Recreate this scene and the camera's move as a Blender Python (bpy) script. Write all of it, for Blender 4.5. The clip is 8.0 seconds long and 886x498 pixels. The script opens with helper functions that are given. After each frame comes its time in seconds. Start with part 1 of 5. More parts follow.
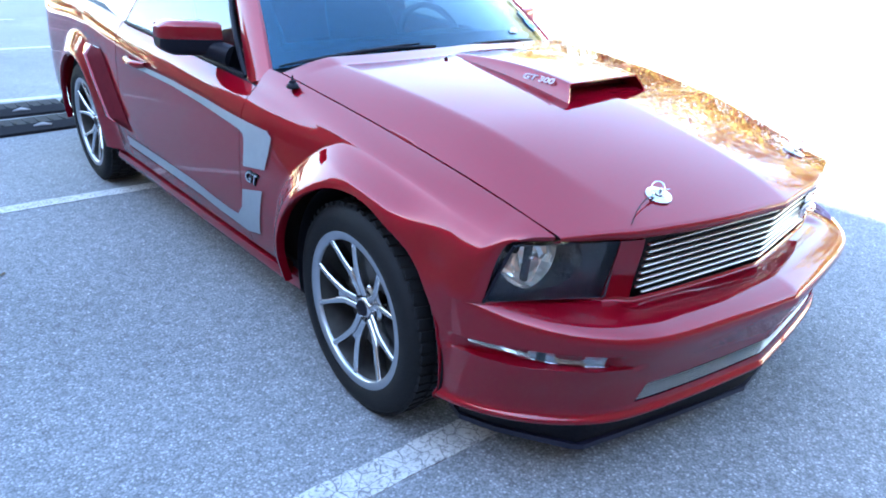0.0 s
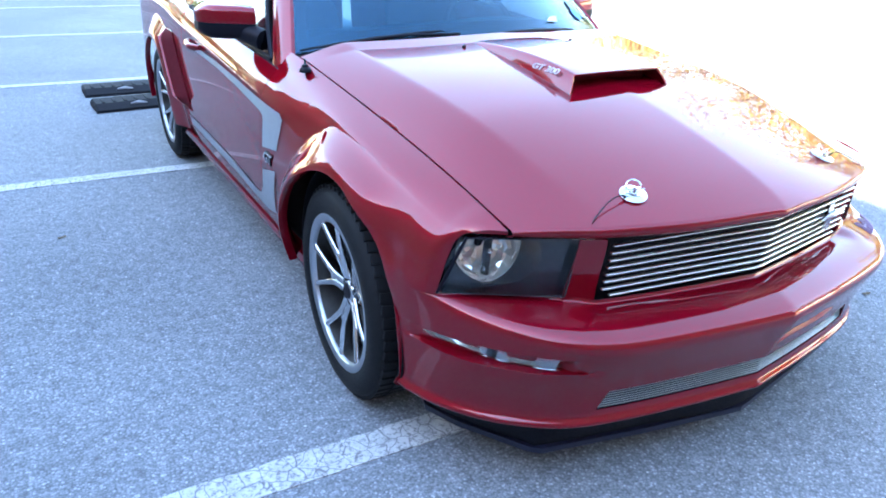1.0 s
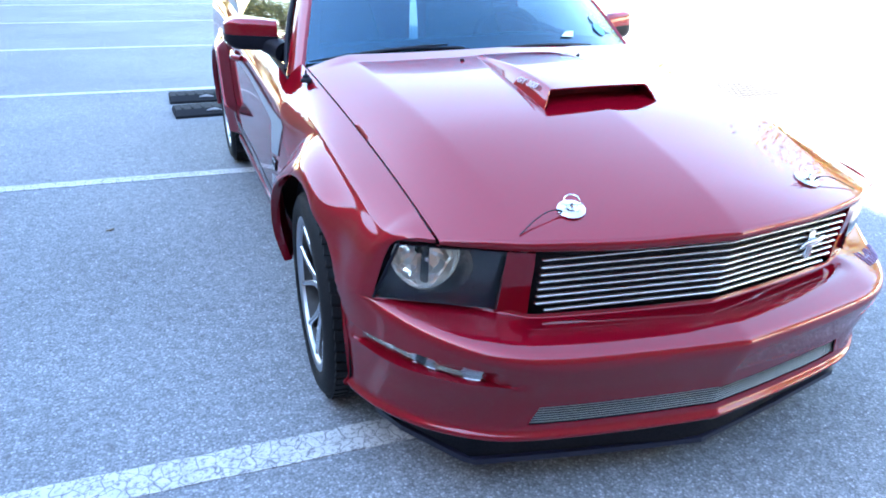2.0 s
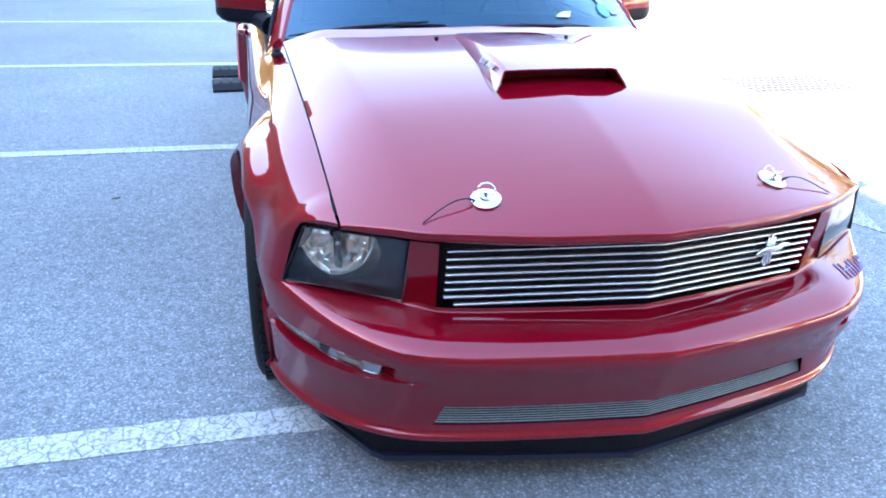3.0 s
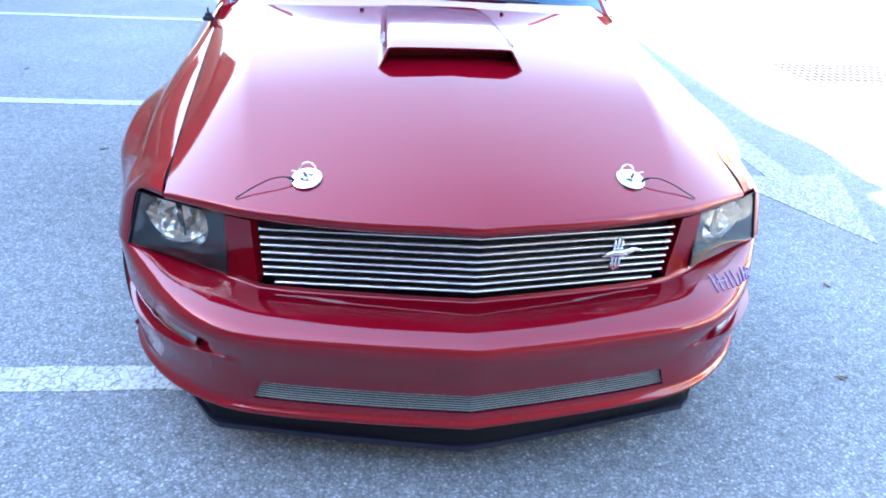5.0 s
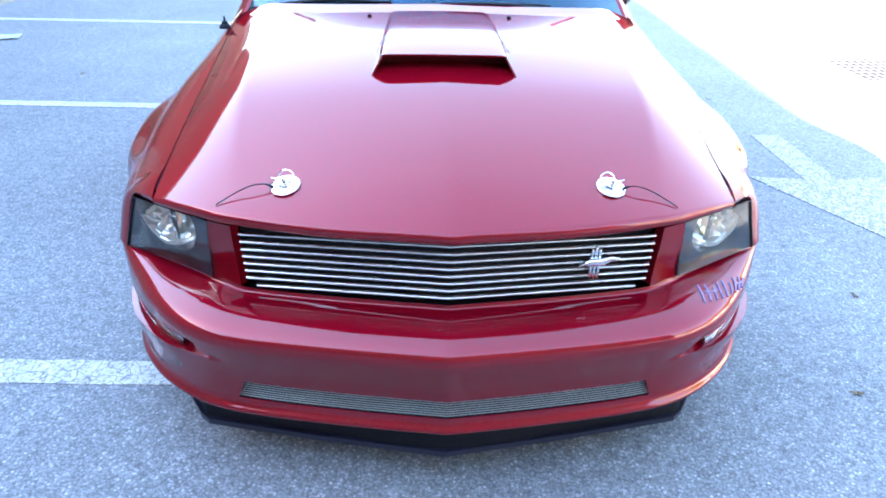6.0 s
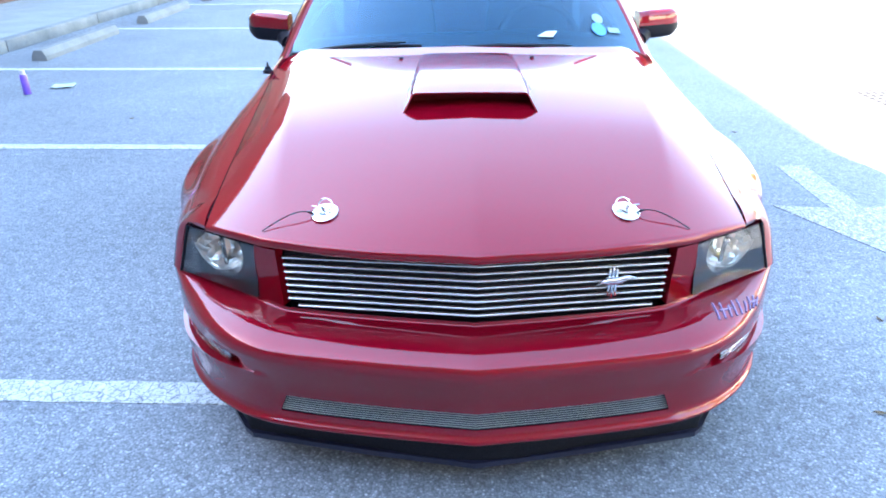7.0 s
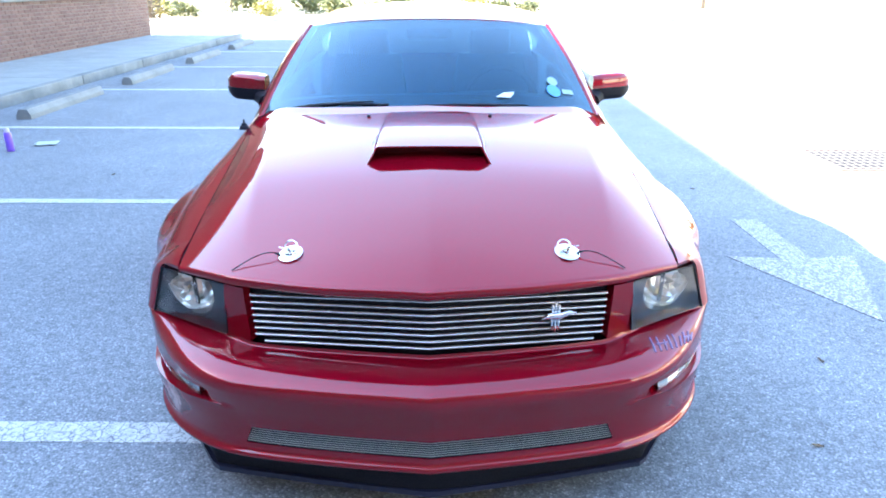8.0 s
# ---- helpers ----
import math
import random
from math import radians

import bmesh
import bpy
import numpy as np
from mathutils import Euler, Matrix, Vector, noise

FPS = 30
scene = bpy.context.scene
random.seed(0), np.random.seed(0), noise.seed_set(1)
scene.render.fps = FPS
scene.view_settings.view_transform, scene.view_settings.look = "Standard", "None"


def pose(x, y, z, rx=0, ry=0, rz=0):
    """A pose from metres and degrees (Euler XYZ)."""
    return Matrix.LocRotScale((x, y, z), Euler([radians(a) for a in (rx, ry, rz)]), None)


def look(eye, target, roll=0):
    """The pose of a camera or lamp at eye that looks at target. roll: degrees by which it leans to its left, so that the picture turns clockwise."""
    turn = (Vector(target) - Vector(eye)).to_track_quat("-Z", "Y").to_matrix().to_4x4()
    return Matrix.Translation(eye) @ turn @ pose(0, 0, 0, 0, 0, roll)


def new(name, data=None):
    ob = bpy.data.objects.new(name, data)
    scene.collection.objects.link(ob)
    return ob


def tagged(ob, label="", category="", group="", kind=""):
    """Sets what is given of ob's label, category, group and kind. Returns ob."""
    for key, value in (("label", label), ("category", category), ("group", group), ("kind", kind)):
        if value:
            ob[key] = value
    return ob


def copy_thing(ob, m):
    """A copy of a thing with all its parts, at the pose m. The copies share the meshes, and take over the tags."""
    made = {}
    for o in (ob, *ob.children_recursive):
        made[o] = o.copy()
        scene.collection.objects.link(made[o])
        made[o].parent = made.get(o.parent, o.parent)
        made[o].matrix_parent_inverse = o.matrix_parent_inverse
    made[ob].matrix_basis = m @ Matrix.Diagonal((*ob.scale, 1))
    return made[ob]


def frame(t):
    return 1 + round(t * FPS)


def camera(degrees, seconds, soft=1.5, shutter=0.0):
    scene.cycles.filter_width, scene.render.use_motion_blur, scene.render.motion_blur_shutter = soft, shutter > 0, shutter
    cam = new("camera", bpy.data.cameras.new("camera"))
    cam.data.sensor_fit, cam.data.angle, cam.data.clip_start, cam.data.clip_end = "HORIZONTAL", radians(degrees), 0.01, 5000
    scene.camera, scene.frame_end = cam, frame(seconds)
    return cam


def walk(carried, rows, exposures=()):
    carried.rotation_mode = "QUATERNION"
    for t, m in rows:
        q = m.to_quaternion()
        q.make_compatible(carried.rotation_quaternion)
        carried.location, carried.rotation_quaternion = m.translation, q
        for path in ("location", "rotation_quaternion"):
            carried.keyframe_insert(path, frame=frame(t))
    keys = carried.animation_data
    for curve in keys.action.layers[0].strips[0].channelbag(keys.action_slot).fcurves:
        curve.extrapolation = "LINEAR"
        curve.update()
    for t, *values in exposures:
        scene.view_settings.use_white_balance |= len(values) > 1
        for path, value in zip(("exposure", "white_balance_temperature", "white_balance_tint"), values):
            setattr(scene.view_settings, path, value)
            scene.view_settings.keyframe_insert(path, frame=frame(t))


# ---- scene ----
cam = camera(64.7, 8.0, soft=1.85)
PATH = [
    (0, (-1.909, -0.693, 1.376), (-0.713, 0.689, 0.562), 2.4),
    (0.5, (-1.756, -0.755, 1.378), (-0.673, 0.697, 0.529), 1.4),
    (1, (-1.586, -0.9, 1.374), (-0.658, 0.657, 0.528), 2.0),
    (1.5, (-1.384, -1.061, 1.386), (-0.649, 0.613, 0.575), 1.5),
    (1.7, (-1.329, -1.09, 1.386), (-0.618, 0.596, 0.578), 1.3),
    (3, (-0.844, -1.145, 1.361), (-0.373, 0.598, 0.499), 1.8),
    (3.5, (-0.647, -1.243, 1.376), (-0.278, 0.527, 0.52), 1.4),
    (4, (-0.498, -1.28, 1.379), (-0.208, 0.512, 0.539), 0.9),
    (4.5, (-0.37, -1.226, 1.367), (-0.093, 0.532, 0.452), 0.9),
    (4.7, (-0.327, -1.21, 1.381), (-0.035, 0.525, 0.428), 3.6),
    (5.8, (-0.105, -1.229, 1.433), (-0.016, 0.531, 0.487), -0.3),
    (6, (-0.072, -1.229, 1.436), (0.0, 0.523, 0.473), 1.3),
    (6.5, (-0.035, -1.255, 1.44), (-0.025, 0.523, 0.522), -1.3),
    (7, (-0.06, -1.36, 1.459), (-0.083, 0.443, 0.593), -0.6),
    (7.5, (-0.065, -1.496, 1.485), (-0.098, 0.372, 0.771), -2.2),
    (8, (0.008, -1.517, 1.471), (0.039, 0.352, 0.76), 0.0),
]
# the clip's camera slowly brightens its picture, and dims it again at the end
EXPOSURES = [(0, 3.84, 6280, 10), (1.5, 3.88, 6280, 10), (3.0, 3.96, 6360, 10), (4.5, 4.06, 6460, 10), (6.0, 4.12, 6520, 10), (7.0, 4.12, 6500, 10), (7.5, 4.06, 6460, 10), (8.0, 3.92, 6420, 10)]
walk(cam, [(t, look(eye, target, roll)) for t, eye, target, roll in PATH], EXPOSURES)

# ---- world, sun, exposure ----
SUN_EL, SUN_AZ = 32.9, 180.0   # elevation; compass turn from +x, counter-clockwise
world = bpy.data.worlds.new("sky")
scene.world = world
world.use_nodes = True
wn = world.node_tree
sky = wn.nodes.new("ShaderNodeTexSky")
sky.sky_type, sky.sun_disc = "NISHITA", False
sky.sun_elevation, sky.sun_rotation = radians(SUN_EL), radians(90 - SUN_AZ)
sky.air_density, sky.dust_density, sky.ozone_density = 1.3, 0.4, 1.8
wn.links.new(sky.outputs["Color"], wn.nodes["Background"].inputs["Color"])
wn.nodes["Background"].inputs["Strength"].default_value = 0.13
sun = new("sun", bpy.data.lights.new("sun", "SUN"))
sun.data.energy, sun.data.angle, sun.data.color = 4.5, radians(0.5), (1.0, 0.93, 0.82)
sx, sy, sz = (math.cos(radians(SUN_AZ)) * math.cos(radians(SUN_EL)),
              math.sin(radians(SUN_AZ)) * math.cos(radians(SUN_EL)), math.sin(radians(SUN_EL)))
sun.matrix_world = look((sx * 30, sy * 30, sz * 30), (0, 0, 0))


# ---- materials ----
def material(name):
    m = bpy.data.materials.new(name)
    m.use_nodes = True
    return m, m.node_tree.nodes, m.node_tree.links, m.node_tree.nodes["Principled BSDF"]


def setp(b, **kw):
    names = dict(color="Base Color", rough="Roughness", metal="Metallic", coat="Coat Weight", coat_rough="Coat Roughness",
                 trans="Transmission Weight", ior="IOR", spec="Specular IOR Level", alpha="Alpha", sheen="Sheen Weight")
    for k, v in kw.items():
        b.inputs[names[k]].default_value = (*v, 1) if k == "color" else v


def coords(n, l, scale=(1, 1, 1), space="Object"):
    tc, mp = n.new("ShaderNodeTexCoord"), n.new("ShaderNodeMapping")
    mp.inputs["Scale"].default_value = scale
    l.new(tc.outputs[space], mp.inputs["Vector"])
    return mp.outputs["Vector"]


def noise_tex(n, l, vec, scale, detail=4.0, rough=0.55):
    t = n.new("ShaderNodeTexNoise")
    t.inputs["Scale"].default_value, t.inputs["Detail"].default_value, t.inputs["Roughness"].default_value = scale, detail, rough
    l.new(vec, t.inputs["Vector"])
    return t.outputs["Fac"]


def ramp(n, l, fac, stops):
    r = n.new("ShaderNodeValToRGB")
    while len(r.color_ramp.elements) < len(stops):
        r.color_ramp.elements.new(0.5)
    for e, (p, c) in zip(r.color_ramp.elements, stops):
        e.position, e.color = p, (*c, 1) if len(c) == 3 else c
    l.new(fac, r.inputs["Fac"])
    return r.outputs["Color"]


def grey(v):
    return (v, v, v)


def mix(n, l, fac, a, b, kind="MIX"):
    m = n.new("ShaderNodeMix")
    m.data_type, m.blend_type = "RGBA", kind
    for v, i in ((fac, 0), (a, 6), (b, 7)):
        if isinstance(v, (int, float)):
            m.inputs[i].default_value = v
        elif isinstance(v, tuple):
            m.inputs[i].default_value = (*v, 1)
        else:
            l.new(v, m.inputs[i])
    return m.outputs[2]


def bump(n, l, b, height, strength, dist, prev=None):
    k = n.new("ShaderNodeBump")
    k.inputs["Strength"].default_value, k.inputs["Distance"].default_value = strength, dist
    l.new(height, k.inputs["Height"])
    if prev:
        l.new(prev, k.inputs["Normal"])
    l.new(k.outputs["Normal"], b.inputs["Normal"])
    return k.outputs["Normal"]


def simple(name, color, rough=0.5, metal=0.0, var=0.12, scale=30.0, relief=0.0, **kw):
    """A plain surface with slight blotches and grain."""
    m, n, l, b = material(name)
    setp(b, color=color, rough=rough, metal=metal, **kw)
    v = coords(n, l)
    f = noise_tex(n, l, v, scale, 5)
    lo, hi = tuple(c * (1 - var) for c in color), tuple(min(1, c * (1 + var)) for c in color)
    l.new(ramp(n, l, f, [(0.3, lo), (0.7, hi)]), b.inputs["Base Color"])
    f2 = noise_tex(n, l, v, scale * 6, 3)
    l.new(ramp(n, l, f2, [(0.3, grey(max(0.02, rough * 0.88))), (0.7, grey(min(1, rough * 1.12)))]), b.inputs["Roughness"])
    if relief:
        bump(n, l, b, f2, 0.5, relief)
    return m


def paint_red():
    m, n, l, b = material("candy_red_paint")
    b.inputs["Coat IOR"].default_value = 1.54
    b.inputs["Specular Tint"].default_value = (0.5, 0.02, 0.03, 1)
    setp(b, color=(0.22, 0.0015, 0.009), rough=0.40, metal=0.45, spec=0.0, coat=1.0, coat_rough=0.015)
    v = coords(n, l)
    f = noise_tex(n, l, v, 900, 2)
    l.new(ramp(n, l, f, [(0.35, (0.168, 0.0009, 0.0076)), (0.65, (0.226, 0.0016, 0.0106))]), b.inputs["Base Color"])
    dust = noise_tex(n, l, v, 7, 6, 0.65)
    l.new(ramp(n, l, dust, [(0.4, grey(0.022)), (0.8, grey(0.05))]), b.inputs["Coat Roughness"])
    return m


def asphalt():
    m, n, l, b = material("worn_asphalt")
    v = coords(n, l)
    vor = n.new("ShaderNodeTexVoronoi")
    vor.inputs["Scale"].default_value = 150
    l.new(v, vor.inputs["Vector"])
    lot = n.new("ShaderNodeSeparateColor")
    l.new(vor.outputs["Color"], lot.inputs["Color"])
    stone = ramp(n, l, lot.outputs["Red"], [(0.0, grey(0.165)), (0.35, grey(0.198)), (0.65, grey(0.230)), (0.87, grey(0.268)), (1.0, grey(0.39))])
    pit = ramp(n, l, vor.outputs["Distance"], [(0.3, grey(1.0)), (0.8, grey(0.62))])
    c = mix(n, l, 1.0, stone, pit, "MULTIPLY")
    big = ramp(n, l, noise_tex(n, l, v, 0.7, 6, 0.6), [(0.3, grey(0.78)), (0.7, grey(1.12))])
    c = mix(n, l, 1.0, c, big, "MULTIPLY")
    mid = ramp(n, l, noise_tex(n, l, v, 22, 5, 0.7), [(0.3, grey(0.75)), (0.7, grey(1.20))])
    c = mix(n, l, 1.0, c, mid, "MULTIPLY")
    c = mix(n, l, 1.0, c, (0.95, 0.985, 1.055), "MULTIPLY")
    chips = n.new("ShaderNodeTexVoronoi")
    chips.inputs["Scale"].default_value = 70
    chips.distance = "MANHATTAN"
    l.new(v, chips.inputs["Vector"])
    sep = n.new("ShaderNodeSeparateColor")
    l.new(chips.outputs["Color"], sep.inputs["Color"])
    pick = ramp(n, l, sep.outputs["Red"], [(0.88, grey(0.0)), (0.92, grey(1.0))])
    round_ = ramp(n, l, chips.outputs["Distance"], [(0.22, grey(1.0)), (0.50, grey(0.0))])
    fac = mix(n, l, 1.0, pick, round_, "MULTIPLY")
    tone = ramp(n, l, sep.outputs["Green"], [(0.0, grey(0.08)), (0.35, grey(0.28)), (1.0, grey(0.46))])
    c = mix(n, l, fac, c, tone)
    l.new(c, b.inputs["Base Color"])
    setp(b, rough=0.85, spec=0.3)
    h = mix(n, l, 0.5, vor.outputs["Distance"], noise_tex(n, l, v, 60, 5, 0.7))
    bump(n, l, b, h, 0.65, -0.0035)
    return m


def line_paint(name="cracked_white_line_paint", white_lo=0.34, white_hi=0.54, bare=0.36):
    m, n, l, b = material(name)
    v = coords(n, l)
    d = n.new("ShaderNodeTexVoronoi")
    d.feature = "DISTANCE_TO_EDGE"
    d.inputs["Scale"].default_value = 19
    warp = n.new("ShaderNodeTexNoise")
    warp.inputs["Scale"].default_value = 9
    l.new(v, warp.inputs["Vector"])
    wv = mix(n, l, 0.07, v, warp.outputs["Color"], "ADD")
    l.new(wv, d.inputs["Vector"])
    crack = ramp(n, l, d.outputs["Distance"], [(0.008, grey(0.0)), (0.035, grey(1.0))])
    chips = ramp(n, l, noise_tex(n, l, v, 75, 5, 0.7), [(bare, grey(0.0)), (bare + 0.14, grey(1.0))])
    fac = mix(n, l, 1.0, crack, chips, "MULTIPLY")
    white = ramp(n, l, noise_tex(n, l, v, 14, 6, 0.7), [(0.25, grey(white_lo)), (0.7, grey(white_hi))])
    c = mix(n, l, fac, (0.15, 0.15, 0.16), white)
    l.new(c, b.inputs["Base Color"])
    setp(b, rough=0.8)
    bump(n, l, b, fac, 0.5, 0.003)
    return m


def brick_like(name, c1, c2):
    m, n, l, b = material(name)
    v = coords(n, l)
    info = n.new("ShaderNodeObjectInfo")
    geo = n.new("ShaderNodeNewGeometry")
    r = mix(n, l, 0.5, info.outputs["Random"], geo.outputs["Random Per Island"])
    base = ramp(n, l, r, [(0.1, c1), (0.9, c2)])
    base = mix(n, l, 1.0, base, ramp(n, l, noise_tex(n, l, v, 35, 5), [(0.3, grey(0.75)), (0.7, grey(1.15))]), "MULTIPLY")
    l.new(base, b.inputs["Base Color"])
    setp(b, rough=0.9)
    bump(n, l, b, noise_tex(n, l, v, 120, 4), 0.5, 0.004)
    return m


def concrete(name, lo, hi):
    m, n, l, b = material(name)
    v = coords(n, l)
    c = ramp(n, l, noise_tex(n, l, v, 2.0, 8, 0.7), [(0.3, lo), (0.7, hi)])
    c = mix(n, l, 1.0, c, ramp(n, l, noise_tex(n, l, v, 60, 4, 0.7), [(0.3, grey(0.8)), (0.7, grey(1.12))]), "MULTIPLY")
    l.new(c, b.inputs["Base Color"])
    setp(b, rough=0.9)
    bump(n, l, b, noise_tex(n, l, v, 90, 5, 0.7), 0.5, 0.003)
    return m


def leaf_mat(name, lo, hi):
    m, n, l, b = material(name)
    geo = n.new("ShaderNodeNewGeometry")
    l.new(ramp(n, l, geo.outputs["Random Per Island"], [(0.0, lo), (0.55, tuple((p + q) / 2 for p, q in zip(lo, hi))), (1.0, hi)]), b.inputs["Base Color"])
    setp(b, rough=0.6)
    b.inputs["Subsurface Weight"].default_value = 0.0
    return m


def glass(name, tint, rough=0.0, ior=1.5):
    m, n, l, b = material(name)
    setp(b, color=tint, rough=rough, trans=1.0, ior=ior)
    return m


RED = paint_red()
ASPHALT = asphalt()
LINE = line_paint()
FADED = line_paint("faded_white_paint", 0.34, 0.50, 0.47)
BLACK = simple("black_plastic", (0.006, 0.006, 0.011), 0.5, spec=0.14, relief=0.0004, scale=80)
CHIN = simple("satin_navy_black_plastic", (0.010, 0.010, 0.022), 0.38, spec=0.4, scale=60)
MATTE = simple("matt_black_liner", (0.006, 0.006, 0.009), 0.8, spec=0.15)
RUBBER = simple("tyre_rubber", (0.007, 0.007, 0.008), 0.7, scale=40, relief=0.0006, spec=0.2)
CHROME = simple("chrome", (0.78, 0.79, 0.8), 0.08, 1.0, var=0.04)
ALLOY = simple("polished_alloy", (0.60, 0.61, 0.63), 0.13, 1.0, var=0.06)
BILLET = simple("brushed_billet_aluminium", (0.90, 0.88, 0.81), 0.34, 1.0, var=0.05)
LIP = simple("satin_machined_alloy", (0.46, 0.48, 0.51), 0.36, 1.0, var=0.05)
BARREL = simple("dull_dark_alloy", (0.045, 0.042, 0.040), 0.55, 0.6, var=0.2)
IRON = simple("brake_iron", (0.10, 0.095, 0.09), 0.5, 0.9, var=0.2)
SILVER = simple("silver_vinyl", (0.26, 0.285, 0.31), 0.35, 0.35, var=0.05, coat=0.3)
WHITE = simple("white_vinyl", (0.52, 0.46, 0.50), 0.5, var=0.05)
# the sky's blue reflection is put into the tint; a diffuse share adds haze
GLASS = glass("sky_tinted_glass", (0.12, 0.27, 0.36), ior=1.66)
GLASS.node_tree.nodes["Principled BSDF"].inputs["Transmission Weight"].default_value = 0.955
GLASS.node_tree.nodes["Principled BSDF"].inputs["Specular Tint"].default_value = (0.17, 0.46, 0.74, 1)
DARKGLASS = glass("dark_tinted_glass", (0.02, 0.025, 0.03))
SIDEGLASS = glass("side_glass", (0.30, 0.34, 0.36))
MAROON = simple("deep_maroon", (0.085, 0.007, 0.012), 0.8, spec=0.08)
LENS = glass("clear_lens", (0.97, 0.97, 0.97), ior=1.26)
SMOKE = simple("smoked_lamp_housing", (0.012, 0.014, 0.021), 0.25, coat=0.6)
REFLECT = simple("lamp_reflector", (0.95, 0.94, 0.86), 0.08, 0.72, var=0.08, scale=60)
LAMPBOWL = simple("side_lamp_reflector", (0.40, 0.41, 0.43), 0.18, 0.9, var=0.1)
TRIM = simple("cabin_trim", (0.012, 0.013, 0.015), 0.6, scale=60, relief=0.0005)
SEATM = simple("charcoal_seat_leather", (0.015, 0.015, 0.017), 0.5, scale=50, relief=0.0008)


# ---- building helpers ----
def curve(*pts):
    """A smooth function through (place, value) pairs."""
    px, pv = np.array([p[0] for p in pts], float), np.array([p[1] for p in pts], float)
    d = np.diff(pv) / np.diff(px)
    s = np.zeros(len(px))
    s[0], s[-1] = d[0], d[-1]
    for i in range(1, len(px) - 1):
        s[i] = 0.0 if d[i - 1] * d[i] <= 0 else 2 * d[i - 1] * d[i] / (d[i - 1] + d[i])

    def f(x):
        x = min(max(x, px[0]), px[-1])
        i = min(max(int(np.searchsorted(px, x)) - 1, 0), len(px) - 2)
        h = px[i + 1] - px[i]
        t = (x - px[i]) / h
        return float(pv[i] * (1 + 2 * t) * (1 - t) ** 2 + pv[i + 1] * t * t * (3 - 2 * t) + h * s[i] * t * (1 - t) ** 2 + h * s[i + 1] * t * t * (t - 1))
    return f


def step(a, b, x):
    t = min(max((x - a) / (b - a), 0), 1)
    return t * t * (3 - 2 * t)


def spline(pts, n):
    """n points evenly spread along a smooth line through pts (Catmull-Rom)."""
    p = np.array(pts, float)
    p = np.vstack([2 * p[0] - p[1], p, 2 * p[-1] - p[-2]])
    out = []
    for i in range(1, len(p) - 2):
        for k in range(24):
            t = k / 24
            out.append(0.5 * (2 * p[i] + (p[i + 1] - p[i - 1]) * t + (2 * p[i - 1] - 5 * p[i] + 4 * p[i + 1] - p[i + 2]) * t * t
                              + (3 * p[i] - p[i - 1] - 3 * p[i + 1] + p[i + 2]) * t ** 3))
    out.append(p[-2])
    out = np.array(out)
    s = np.concatenate([[0], np.cumsum(np.linalg.norm(np.diff(out, axis=0), axis=1))])
    w = np.linspace(0, s[-1], n)
    return np.stack([np.interp(w, s, out[:, k]) for k in range(out.shape[1])], 1)


def grid(bm, rows, closed=False, skip=None):
    """Quads over rows of points; returns the vertices."""
    vs = [[bm.verts.new(p) for p in r] for r in rows]
    m = len(vs[0])
    for i in range(len(vs) - 1):
        for j in range(m if closed else m - 1):
            if skip and skip(i, j):
                continue
            q = (vs[i][j], vs[i][(j + 1) % m], vs[i + 1][(j + 1) % m], vs[i + 1][j])
            if len({tuple(round(c, 6) for c in v.co) for v in q}) >= 3:
                try:
                    bm.faces.new(q)
                except ValueError:
                    pass
    return vs


def box(bm, lo, hi, m=None, bevel=0.0):
    m = m or Matrix()
    r = bmesh.ops.create_cube(bm, size=1)
    c = [(a + b) / 2 for a, b in zip(lo, hi)]
    s = [abs(b - a) for a, b in zip(lo, hi)]
    bmesh.ops.transform(bm, matrix=m @ Matrix.Translation(c) @ Matrix.Diagonal((*s, 1)), verts=r["verts"])
    if bevel:
        es = list({e for v in r["verts"] for e in v.link_edges})
        bmesh.ops.bevel(bm, geom=es, offset=bevel, segments=2, affect="EDGES", profile=0.5)


def lathe(bm, profile, seg=48, axis="X", centre=(0, 0, 0), closed=False):
    """Turns (along, radius) pairs round an axis."""
    rows = []
    for a, r in profile:
        ring = []
        for k in range(seg):
            t = 2 * math.pi * k / seg
            p = (a, r * math.cos(t), r * math.sin(t)) if axis == "X" else (r * math.cos(t), a, r * math.sin(t)) if axis == "Y" else (r * math.cos(t), r * math.sin(t), a)
            ring.append(Vector(p) + Vector(centre))
        rows.append(ring)
    if closed:
        rows.append(rows[0])
    grid(bm, rows, closed=True)
    bmesh.ops.remove_doubles(bm, verts=bm.verts, dist=1e-5)


def tube(bm, pts, r, seg=8):
    """A round rod along points; r may be one radius or one a point."""
    pts = [Vector(p) for p in pts]
    rows = []
    for i, p in enumerate(pts):
        d = (pts[min(i + 1, len(pts) - 1)] - pts[max(i - 1, 0)]).normalized()
        a = d.orthogonal().normalized() if i == 0 else (rows_a - d * rows_a.dot(d)).normalized()
        rows_a = a
        b = d.cross(a)
        rr = r[i] if isinstance(r, (list, tuple)) else r
        rows.append([p + (a * math.cos(2 * math.pi * k / seg) + b * math.sin(2 * math.pi * k / seg)) * rr for k in range(seg)])
    vs = grid(bm, rows, closed=True)
    for ring in (vs[0], vs[-1]):
        bm.faces.new(ring)


